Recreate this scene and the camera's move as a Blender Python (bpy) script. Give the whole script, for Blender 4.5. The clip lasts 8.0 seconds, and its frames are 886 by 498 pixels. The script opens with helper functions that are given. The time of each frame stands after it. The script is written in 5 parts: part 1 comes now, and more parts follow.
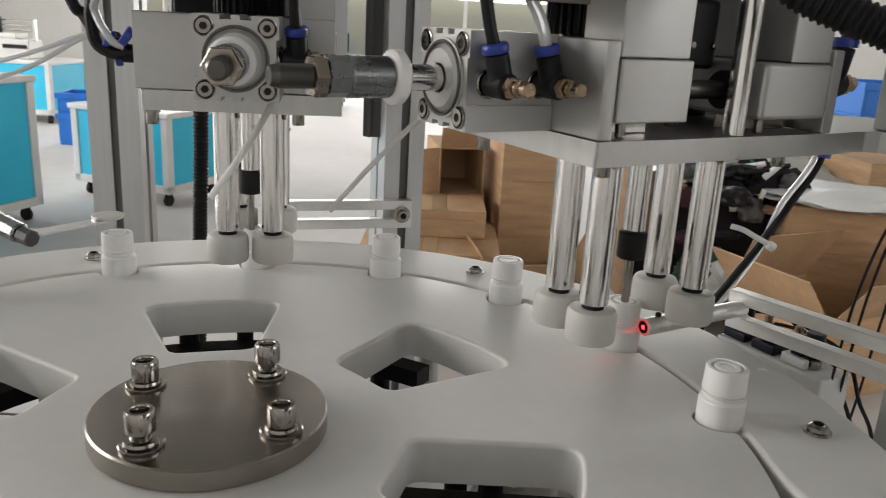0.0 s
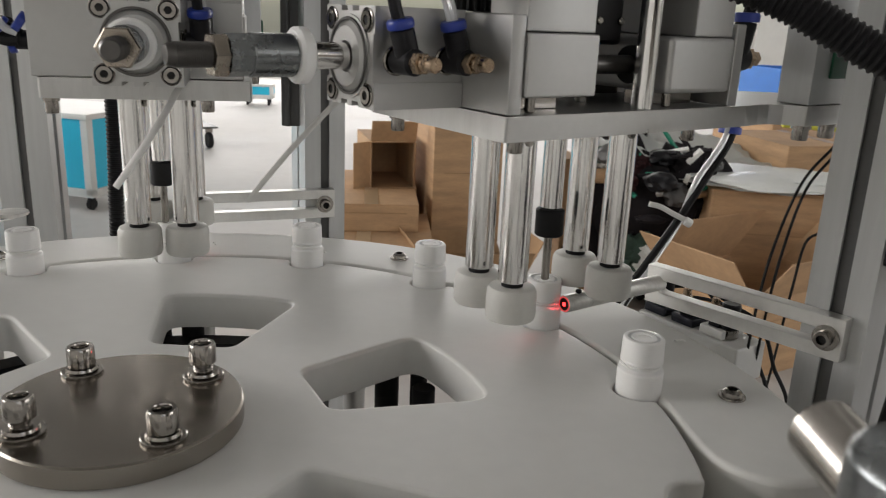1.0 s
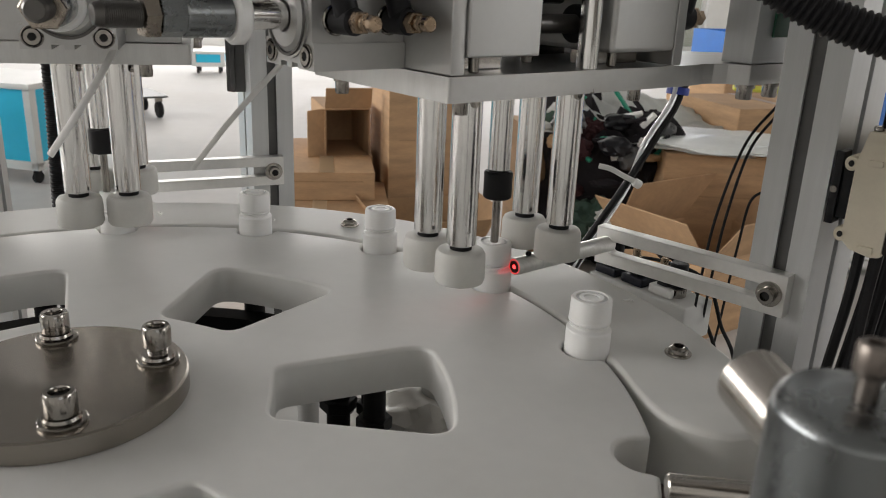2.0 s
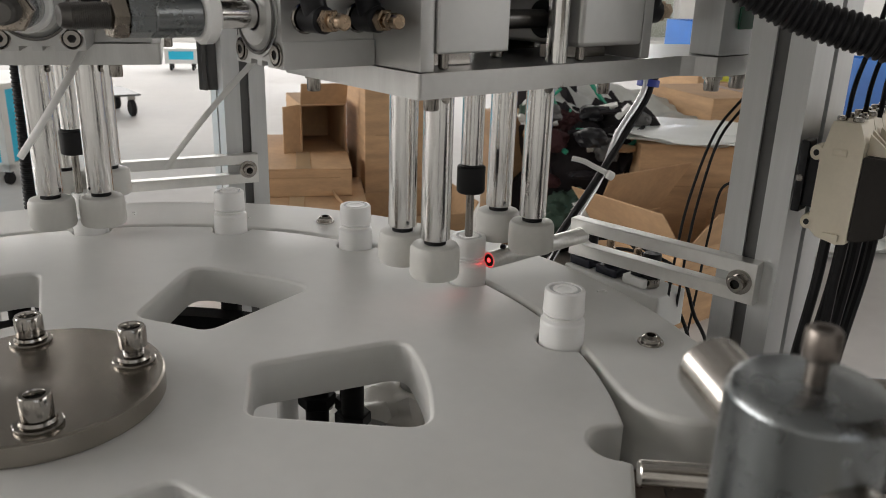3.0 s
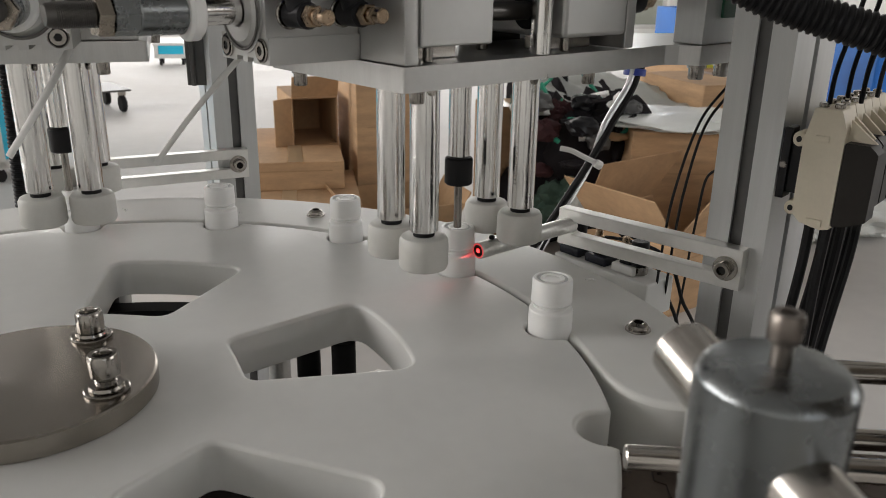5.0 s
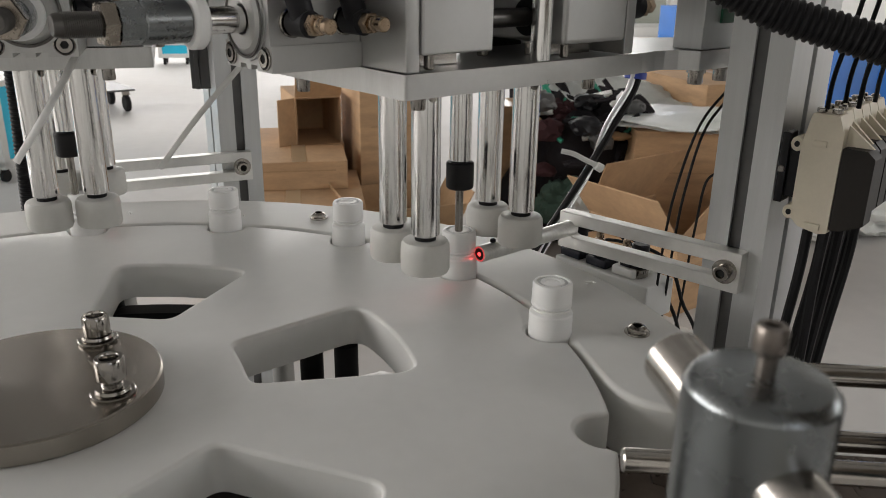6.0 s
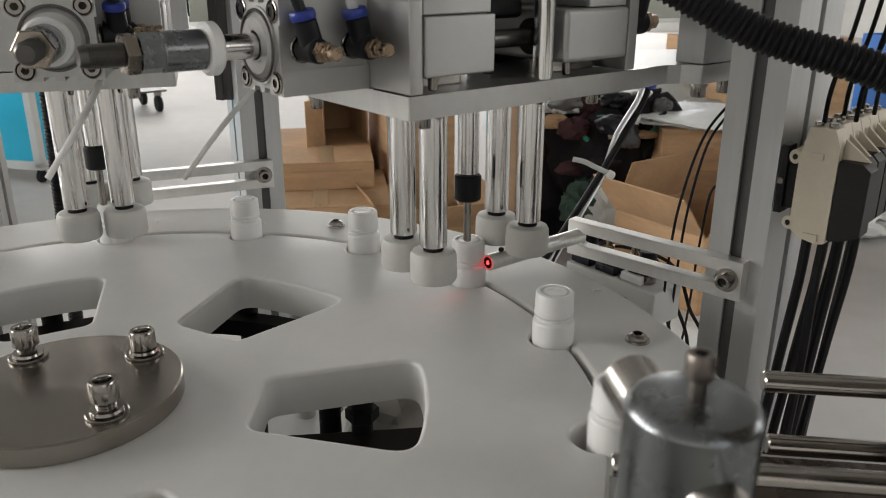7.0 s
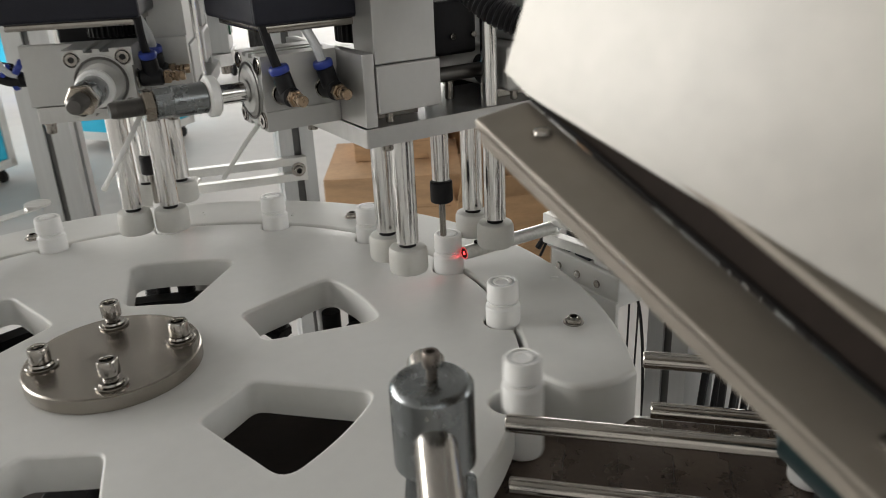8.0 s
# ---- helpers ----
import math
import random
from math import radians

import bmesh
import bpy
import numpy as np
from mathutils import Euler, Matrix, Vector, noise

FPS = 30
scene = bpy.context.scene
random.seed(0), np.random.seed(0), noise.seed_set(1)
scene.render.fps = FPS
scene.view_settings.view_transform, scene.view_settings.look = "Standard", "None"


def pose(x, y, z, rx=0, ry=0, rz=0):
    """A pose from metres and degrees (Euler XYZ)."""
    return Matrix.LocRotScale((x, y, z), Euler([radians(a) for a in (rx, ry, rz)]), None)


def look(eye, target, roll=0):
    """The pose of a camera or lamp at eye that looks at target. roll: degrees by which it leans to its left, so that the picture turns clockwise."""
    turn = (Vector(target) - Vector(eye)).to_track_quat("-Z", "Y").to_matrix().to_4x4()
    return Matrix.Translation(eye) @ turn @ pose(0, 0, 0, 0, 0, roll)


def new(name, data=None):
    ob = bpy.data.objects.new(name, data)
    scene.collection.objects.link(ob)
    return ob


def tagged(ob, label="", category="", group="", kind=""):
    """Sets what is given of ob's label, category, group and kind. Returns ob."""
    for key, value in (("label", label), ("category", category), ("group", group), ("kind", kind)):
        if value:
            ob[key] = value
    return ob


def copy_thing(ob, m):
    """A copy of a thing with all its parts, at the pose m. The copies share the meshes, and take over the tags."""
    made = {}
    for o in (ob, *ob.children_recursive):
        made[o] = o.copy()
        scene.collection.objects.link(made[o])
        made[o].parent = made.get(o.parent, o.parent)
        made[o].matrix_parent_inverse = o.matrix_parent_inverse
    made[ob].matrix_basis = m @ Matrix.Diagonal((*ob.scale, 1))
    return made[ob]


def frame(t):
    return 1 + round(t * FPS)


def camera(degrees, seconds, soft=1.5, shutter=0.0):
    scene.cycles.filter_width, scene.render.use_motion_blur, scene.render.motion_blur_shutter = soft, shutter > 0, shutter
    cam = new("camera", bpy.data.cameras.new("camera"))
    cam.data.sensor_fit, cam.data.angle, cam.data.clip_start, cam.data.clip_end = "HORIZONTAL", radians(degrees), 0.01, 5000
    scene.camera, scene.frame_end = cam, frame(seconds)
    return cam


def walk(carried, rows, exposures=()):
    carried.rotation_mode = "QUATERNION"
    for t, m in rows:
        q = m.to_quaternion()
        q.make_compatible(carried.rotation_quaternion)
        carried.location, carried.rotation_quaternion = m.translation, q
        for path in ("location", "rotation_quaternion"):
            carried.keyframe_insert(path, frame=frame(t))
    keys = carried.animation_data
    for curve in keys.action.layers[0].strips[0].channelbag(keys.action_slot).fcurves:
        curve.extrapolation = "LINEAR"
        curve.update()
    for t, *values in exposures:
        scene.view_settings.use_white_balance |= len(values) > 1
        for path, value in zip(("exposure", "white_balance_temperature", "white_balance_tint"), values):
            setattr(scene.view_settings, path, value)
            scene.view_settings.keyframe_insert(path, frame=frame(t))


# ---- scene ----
cam = camera(58.13, 8.0, soft=0.55, shutter=0.38)
PATH = [
    (0, 0.09480, -0.28630, 1.11448, 73.751, -3.094, 1.940),
    (0.4, 0.09718, -0.28508, 1.11276, 73.936, -2.798, -0.116),
    (0.5, 0.10037, -0.28465, 1.11255, 73.851, -2.715, -0.363),
    (1, 0.10390, -0.28470, 1.10810, 73.610, -2.385, -3.028),
    (1.5, 0.10690, -0.28270, 1.10530, 72.228, -2.339, -4.864),
    (3, 0.11106, -0.28601, 1.10722, 71.045, -1.648, -7.943),
    (3.5, 0.11199, -0.28765, 1.10724, 70.897, -1.337, -8.350),
    (4, 0.11227, -0.28646, 1.10733, 70.662, -1.161, -8.697),
    (4.5, 0.11295, -0.28757, 1.10741, 70.493, -0.964, -8.691),
    (6, 0.11379, -0.29309, 1.11235, 70.337, -0.790, -8.395),
    (6.5, 0.11532, -0.29482, 1.11389, 70.247, -0.525, -7.701),
    (7, 0.12248, -0.30731, 1.12413, 70.113, -0.028, -6.469),
    (7.5, 0.14767, -0.33531, 1.14751, 68.411, 0.616, -4.680),
    (8, 0.18544, -0.38205, 1.17018, 67.499, 2.418, -0.543),
]
cam.data.dof.use_dof = True
cam.data.dof.focus_distance, cam.data.dof.aperture_fstop = 0.48, 32.0
walk(cam, [(t, pose(x, y, z, rx, ry, rz)) for t, x, y, z, rx, ry, rz in PATH],
     exposures=((0, -0.10, 6500, 12), (1.5, -0.24, 6520, 12), (6.5, -0.25, 6500, 12), (7.5, -0.12, 6480, 10), (8, -0.04, 6500, 10)))

# ---- world and light ----
world = bpy.data.worlds.new("sky")
scene.world = world
world.use_nodes = True
wn = world.node_tree
sky = wn.nodes.new("ShaderNodeTexSky")
sky.sky_type, sky.sun_disc = "NISHITA", False
sky.sun_elevation, sky.sun_rotation = radians(38), radians(250)
wn.links.new(sky.outputs[0], wn.nodes["Background"].inputs[0])
wn.nodes["Background"].inputs[1].default_value = 0.12
scene.view_settings.exposure = 0.0


def window_lamp(eye, target, w, h, watts, colour=(1.0, 0.965, 0.915)):
    """An area lamp at one window opening, for daylight or added fill."""
    d = bpy.data.lights.new("window_area_light", "AREA")
    d.shape, d.size, d.size_y, d.energy, d.color = "RECTANGLE", w, h, watts, colour
    new("window_area_light", d).matrix_world = look(eye, target)


window_lamp((-7.85, 3.0, 2.9), (-2, 3.0, 1.4), 9.0, 2.6, 640)
window_lamp((0.0, 12.85, 2.15), (0, 5, 1.2), 11.0, 3.7, 680)
# east and south: added fill at unseen windows, for the heads' front faces
window_lamp((7.85, 0.0, 2.9), (2, 0, 1.4), 5.0, 2.4, 150)
window_lamp((3.5, -4.85, 3.2), (0.5, 0, 1.1), 5.0, 1.8, 36)


# ---- materials ----
def mat(name, base, rough=0.5, metal=0.0, var=0.12, scale=30.0, bump=0.0, stretch=(1, 1, 1), coat=0.0, rvar=0.1, emit=0.0, bscale=0.0, rand=0.0, trans=0.0, sss=0.0, spec=0.5):
    """A surface with colour and gloss that vary at two scales, and fine relief."""
    m = bpy.data.materials.new(name)
    m.use_nodes = True
    nt = m.node_tree
    bs = nt.nodes["Principled BSDF"]
    link = nt.links.new
    tc = nt.nodes.new("ShaderNodeTexCoord")
    mp = nt.nodes.new("ShaderNodeMapping")
    mp.inputs["Scale"].default_value = stretch
    link(tc.outputs["Object"], mp.inputs[0])
    n1 = nt.nodes.new("ShaderNodeTexNoise")
    n1.inputs["Scale"].default_value, n1.inputs["Detail"].default_value = scale, 6
    n2 = nt.nodes.new("ShaderNodeTexNoise")
    n2.inputs["Scale"].default_value, n2.inputs["Detail"].default_value = scale * 9, 3
    link(mp.outputs[0], n1.inputs[0]), link(mp.outputs[0], n2.inputs[0])
    add = nt.nodes.new("ShaderNodeMath")
    add.operation = "MULTIPLY_ADD"
    add.inputs[1].default_value = 0.4
    link(n2.outputs[0], add.inputs[0]), link(n1.outputs[0], add.inputs[2])
    ramp = nt.nodes.new("ShaderNodeMapRange")
    ramp.inputs[1].default_value, ramp.inputs[2].default_value = 0.45, 0.95
    ramp.inputs[3].default_value, ramp.inputs[4].default_value = 1.0 - var, 1.0 + var
    link(add.outputs[0], ramp.inputs[0])
    mul = nt.nodes.new("ShaderNodeMix")
    mul.data_type, mul.blend_type = "RGBA", "MULTIPLY"
    mul.inputs[0].default_value = 1.0
    mul.inputs[6].default_value = (*base, 1)
    link(ramp.outputs[0], mul.inputs[7])
    out = mul.outputs[2]
    if rand:
        oi = nt.nodes.new("ShaderNodeObjectInfo")
        r2 = nt.nodes.new("ShaderNodeMapRange")
        r2.inputs[3].default_value, r2.inputs[4].default_value = 1 - rand, 1 + rand
        link(oi.outputs["Random"], r2.inputs[0])
        m2 = nt.nodes.new("ShaderNodeMix")
        m2.data_type, m2.blend_type = "RGBA", "MULTIPLY"
        m2.inputs[0].default_value = 1.0
        link(out, m2.inputs[6]), link(r2.outputs[0], m2.inputs[7])
        out = m2.outputs[2]
    link(out, bs.inputs["Base Color"])
    rr = nt.nodes.new("ShaderNodeMapRange")
    rr.inputs[1].default_value, rr.inputs[2].default_value = 0.4, 1.0
    rr.inputs[3].default_value, rr.inputs[4].default_value = max(0.02, rough - rvar * rough), rough + rvar * rough
    link(add.outputs[0], rr.inputs[0]), link(rr.outputs[0], bs.inputs["Roughness"])
    bs.inputs["Metallic"].default_value = metal
    bs.inputs["Coat Weight"].default_value = coat
    bs.inputs["Specular IOR Level"].default_value = spec
    if trans:
        bs.inputs["Transmission Weight"].default_value = trans
    if sss:
        bs.inputs["Subsurface Weight"].default_value = sss
        bs.inputs["Subsurface Radius"].default_value = (1.0, 0.95, 0.9)
        bs.inputs["Subsurface Scale"].default_value = 0.004
    if emit:
        bs.inputs["Emission Color"].default_value = (*base, 1)
        bs.inputs["Emission Strength"].default_value = emit
    if bump:
        bp = nt.nodes.new("ShaderNodeBump")
        bp.inputs["Strength"].default_value, bp.inputs["Distance"].default_value = bump, 0.001
        if bscale:
            n3 = nt.nodes.new("ShaderNodeTexNoise")
            n3.inputs["Scale"].default_value = bscale
            link(mp.outputs[0], n3.inputs[0]), link(n3.outputs[0], bp.inputs["Height"])
        else:
            link(add.outputs[0], bp.inputs["Height"])
        link(bp.outputs[0], bs.inputs["Normal"])
    return m


M_DISC = mat("white_polyethylene", (0.67, 0.67, 0.65), 0.44, var=0.05, scale=14, bump=0.03, rvar=0.25, sss=0.25, spec=0.34)
M_RING = mat("white_polyethylene_guard", (0.67, 0.67, 0.645), 0.44, var=0.05, scale=12, bump=0.03, rvar=0.25, sss=0.25, spec=0.34)
M_BOTTLE = mat("white_bottle_plastic", (0.84, 0.84, 0.83), 0.33, var=0.02, scale=60, bump=0.02, sss=0.15)
M_CAP = mat("white_cap_plastic", (0.86, 0.86, 0.85), 0.38, var=0.02, scale=80, bump=0.03, sss=0.15)
M_CAPTOP = mat("groove_shade_grey", (0.62, 0.63, 0.64), 0.45, var=0.04, scale=90)
M_ROLLER = mat("nylon_roller", (0.63, 0.625, 0.595), 0.50, var=0.05, scale=50, bump=0.06, rvar=0.3, sss=0.25)
M_ALU = mat("anodised_aluminium", (0.50, 0.50, 0.49), 0.42, 0.70, var=0.05, scale=35, bump=0.015, rvar=0.15)
M_PROFILE = mat("extruded_aluminium", (0.60, 0.61, 0.61), 0.40, 0.5, var=0.05, scale=20, bump=0.02, stretch=(12, 12, 0.6), rvar=0.2)
# grey for the shade inside the posts' open slots
M_SLOT = mat("slot_shade_grey", (0.15, 0.15, 0.148), 0.5, 0.3, var=0.1, scale=40)
M_DARKSLOT = mat("dark_slot_strip", (0.085, 0.085, 0.085), 0.45, 0.3, var=0.1, scale=40)
M_BRUSH = mat("brushed_aluminium", (0.78, 0.775, 0.755), 0.36, 0.9, var=0.10, scale=25, bump=0.06, stretch=(1, 30, 1), rvar=0.3)
M_HUB = mat("turned_steel", (0.35, 0.32, 0.285), 0.24, 1.0, var=0.05, scale=10, bump=0.0, rvar=0.12)
M_HUB.node_tree.nodes["Principled BSDF"].inputs["Anisotropic"].default_value = 0.55
M_PLATE = mat("milled_plate", (0.55, 0.55, 0.54), 0.36, 0.9, var=0.08, scale=30, bump=0.02, stretch=(1, 6, 1), rvar=0.25)
M_CHROME = mat("chromed_steel", (0.84, 0.83, 0.815), 0.13, 1.0, var=0.06, scale=60, stretch=(8, 8, 0.3), bump=0.07, rvar=0.4)
M_STEEL = mat("stainless_screw", (0.33, 0.31, 0.285), 0.17, 1.0, var=0.1, scale=120, rvar=0.4)
M_CLAMP = mat("satin_zinc_steel", (0.25, 0.265, 0.27), 0.27, 1.0, var=0.05, scale=60, bump=0.0, rvar=0.08)
M_TUBE = mat("polished_stainless_tube", (0.50, 0.47, 0.435), 0.20, 1.0, var=0.06, scale=50, rvar=0.4)
# near-black: shade inside sockets and holes as colour; also the black sensor bezel
M_SOCKET = mat("recess_shade_and_bezel_black", (0.008, 0.008, 0.008), 0.7, 0.0)
M_BRASS = mat("nickel_brass", (0.38, 0.285, 0.20), 0.26, 1.0, var=0.12, scale=90, rvar=0.3)
M_NUT = mat("browned_steel", (0.38, 0.335, 0.285), 0.26, 1.0, var=0.12, scale=90, rvar=0.3)
M_BOLT = mat("worn_dark_bolt", (0.20, 0.175, 0.155), 0.33, 0.95, var=0.15, scale=150, bump=0.03, rvar=0.3)
M_THREAD = mat("black_oxide_thread", (0.12, 0.115, 0.11), 0.35, 0.9, var=0.12, scale=90)
M_BLACK = mat("black_plastic", (0.010, 0.010, 0.012), 0.40, var=0.2, scale=60, bump=0.03, spec=0.25)
M_RUBBER = mat("black_rubber", (0.012, 0.012, 0.013), 0.6, var=0.2, scale=60, bump=0.05, spec=0.25)
M_NAVY = mat("dark_motor_housing", (0.013, 0.014, 0.022), 0.42, var=0.15, scale=50, bump=0.03, spec=0.25)
M_TEAL = mat("dark_teal_enamel", (0.012, 0.026, 0.028), 0.45, var=0.2, scale=40, bump=0.03, spec=0.25)
M_COVER = mat("dark_brown_cover", (0.026, 0.020, 0.017), 0.85, var=0.25, scale=25, bump=0.03, spec=0.15)
M_BLUE = mat("blue_release_ring", (0.02, 0.045, 0.30), 0.35, var=0.1, scale=70)
M_HOSE = mat("black_corrugated_plastic", (0.007, 0.007, 0.008), 0.5, var=0.2, scale=40, spec=0.25)
M_CLEAR = mat("clear_air_tube", (0.80, 0.82, 0.84), 0.12, var=0.03, scale=50, trans=0.35)
M_TIE = mat("white_nylon_tie", (0.80, 0.80, 0.78), 0.45, var=0.05, scale=60)
M_BEIGE = mat("beige_terminal_plastic", (0.70, 0.635, 0.51), 0.5, var=0.06, scale=60, bump=0.03)
M_SMOKE = mat("smoked_relay_cover", (0.022, 0.019, 0.017), 0.42, var=0.2, scale=40, spec=0.25)
M_BOXTAPE = mat("parcel_tape", (0.42, 0.30, 0.18), 0.3, var=0.08, scale=20)
M_CARD = mat("cardboard", (0.46, 0.295, 0.165), 0.8, var=0.2, scale=6, bump=0.06, stretch=(1, 1, 6), rvar=0.1)
M_CARD2 = mat("cardboard_dark", (0.36, 0.225, 0.12), 0.8, var=0.22, scale=5, bump=0.06, stretch=(1, 1, 5))
M_FLOOR = mat("sealed_concrete", (0.54, 0.53, 0.515), 0.60, var=0.12, scale=1.1, bump=0.04, rvar=0.25, spec=0.25)
M_WALL = mat("white_wall_paint", (0.78, 0.78, 0.76), 0.7, var=0.05, scale=1.5, bump=0.03)
M_BACK = mat("grey_wall_paint", (0.60, 0.60, 0.58), 0.7, var=0.06, scale=1.5, bump=0.03)
M_CEIL = mat("grey_ceiling_sheet", (0.27, 0.27, 0.265), 0.6, var=0.06, scale=1.2, bump=0.03)
M_CYAN = mat("cyan_cabinet_panel", (0.02, 0.50, 0.74), 0.4, var=0.06, scale=4, bump=0.02)
M_WHITEFRAME = mat("white_powder_coat", (0.68, 0.68, 0.66), 0.45, var=0.06, scale=10, bump=0.02)
M_BIN = mat("blue_crate_plastic", (0.010, 0.17, 0.62), 0.4, var=0.08, scale=8)
M_CLOTH = mat("dark_scrap_cloth", (0.018, 0.016, 0.018), 0.85, var=0.4, scale=8, bump=0.3, spec=0.15)
M_CLOTHGREEN = mat("green_scrap", (0.06, 0.11, 0.085), 0.8, var=0.3, scale=8, bump=0.3)
M_CLOTHRED = mat("maroon_scrap", (0.05, 0.022, 0.024), 0.8, var=0.3, scale=8, bump=0.3, spec=0.15)
M_FILM = mat("crumpled_white_film", (0.74, 0.76, 0.74), 0.3, var=0.08, scale=6, bump=0.35, bscale=14)
M_GREEN = mat("green_strap", (0.02, 0.26, 0.16), 0.5, var=0.1, scale=20)
M_GREENDARK = mat("dark_green_terminal", (0.006, 0.085, 0.042), 0.4, var=0.15, scale=60, bump=0.03)
M_YELLOW = mat("yellow_strap", (0.55, 0.55, 0.05), 0.5, var=0.1, scale=20)
M_BELT = mat("brown_slat_chain", (0.16, 0.128, 0.108), 0.30, 0.7, var=0.18, scale=40, bump=0.04, rvar=0.3, rand=0.12)
M_TABLE = mat("dark_steel_table", (0.06, 0.052, 0.048), 0.4, 0.5, var=0.2, scale=10, bump=0.03)
# strong colour mottling imitates blotchy reflections on the cream sheet
M_HOOD = mat("cream_sheet_with_reflections", (0.46, 0.445, 0.41), 0.40, 0.25, var=0.28, scale=7, bump=0.12, bscale=7, rvar=0.3)
M_FLANGE = mat("taupe_bent_flange", (0.27, 0.24, 0.205), 0.4, 0.3, var=0.12, scale=20, bump=0.03)
M_LED = mat("red_diode", (1.0, 0.03, 0.03), 0.3, emit=6.0, var=0.0)
M_LEDRING = mat("red_lit_lens_rim", (0.9, 0.12, 0.12), 0.3, emit=0.5, var=0.0)
M_GLASS = mat("window_pane_glass", (0.95, 0.97, 0.97), 0.05, var=0.0, trans=1.0)
M_BAG = mat("white_plastic_bag", (0.66, 0.64, 0.60), 0.4, var=0.1, scale=12, bump=0.4, bscale=30)


# ---- mesh helpers ----
def part(name, bm, material, parent=None, label="", smooth=35):
    """Links a bmesh as one mesh object under a thing or a part."""
    me = bpy.data.meshes.new(name)
    bmesh.ops.recalc_face_normals(bm, faces=bm.faces)
    for f in bm.faces:
        f.smooth = True
    for e in bm.edges:
        if len(e.link_faces) != 2:
            continue
        bend = e.calc_face_angle(0)
        small, large = sorted(f.calc_area() for f in e.link_faces)
        # wide flat faces keep their own shading beside narrow rounded edges
        if bend > radians(smooth) or (bend > 0.05 and large > 12 * small):
            e.smooth = False
    bm.to_mesh(me)
    bm.free()
    me.materials.append(material)
    ob = new(name, me)
    if parent is not None:
        ob.parent = parent
    if label:
        tagged(ob, label)
    return ob


def thing(name, m, label, category, group="", kind=""):
    ob = new(name)
    ob.matrix_world = m
    ob.empty_display_size = 0.02
    return tagged(ob, label, category, group, kind)


def single(name, bm, material, label, category, group="", kind="", m=None):
    ob = part(name, bm, material)
    if m is not None:
        ob.matrix_world = m
    return tagged(ob, label, category, group, kind)


def merge(bm, other):
    me = bpy.data.meshes.new("tmp")
    other.to_mesh(me)
    other.free()
    bm.from_mesh(me)
    bpy.data.meshes.remove(me)
    return bm


def box(x0, x1, y0, y1, z0, z1, b=0.0006, seg=2):
    bm = bmesh.new()
    bmesh.ops.create_cube(bm, size=1)
    bmesh.ops.transform(bm, matrix=Matrix.Translation(((x0 + x1) / 2, (y0 + y1) / 2, (z0 + z1) / 2)) @ Matrix.Diagonal((x1 - x0, y1 - y0, z1 - z0, 1)), verts=bm.verts)
    if b:
        bmesh.ops.bevel(bm, geom=bm.edges[:], offset=b, segments=seg, affect="EDGES", profile=0.5)
    return bm


def lathe(profile, seg=32, m=None):
    """A solid of revolution about z from (radius, height) pairs."""
    bm = bmesh.new()
    rings = []
    for r, z in profile:
        if r < 1e-6:
            rings.append([bm.verts.new((0, 0, z))])
        else:
            rings.append([bm.verts.new((r * math.cos(2 * math.pi * i / seg), r * math.sin(2 * math.pi * i / seg), z)) for i in range(seg)])
    for a, b in zip(rings, rings[1:]):
        for i in range(seg):
            j = (i + 1) % seg
            if len(a) == 1 and len(b) > 1:
                bm.faces.new((a[0], b[i], b[j]))
            elif len(b) == 1 and len(a) > 1:
                bm.faces.new((a[i], a[j], b[0]))
            elif len(a) > 1:
                bm.faces.new((a[i], a[j], b[j], b[i]))
    if m is not None:
        bmesh.ops.transform(bm, matrix=m, verts=bm.verts)
    return bm


def axis_to(p0, p1):
    d = Vector(p1) - Vector(p0)
    return Matrix.Translation(p0) @ d.to_track_quat("Z", "Y").to_matrix().to_4x4(), d.length


def rod(p0, p1, r, b=0.0005, seg=24):
    m, l = axis_to(p0, p1)
    b = min(b, r * 0.4, l * 0.3)
    return lathe([(0, 0), (r - b, 0), (r, b), (r, l - b), (r - b, l), (0, l)], seg, m)


def hexnut(p0, p1, r):
    return rod(p0, p1, r, 0.0006, 6)


def smooth_path(points, n=10):
    """Points on a Catmull-Rom curve."""
    P = [Vector(p) for p in points]
    P = [2 * P[0] - P[1]] + P + [2 * P[-1] - P[-2]]
    out = []
    for a, b, c, d in zip(P, P[1:], P[2:], P[3:]):
        for i in range(n):
            t = i / n
            out.append(0.5 * ((2 * b) + (c - a) * t + (2 * a - 5 * b + 4 * c - d) * t * t + (3 * b - 3 * c + d - a) * t ** 3))
    return out + [P[-2]]


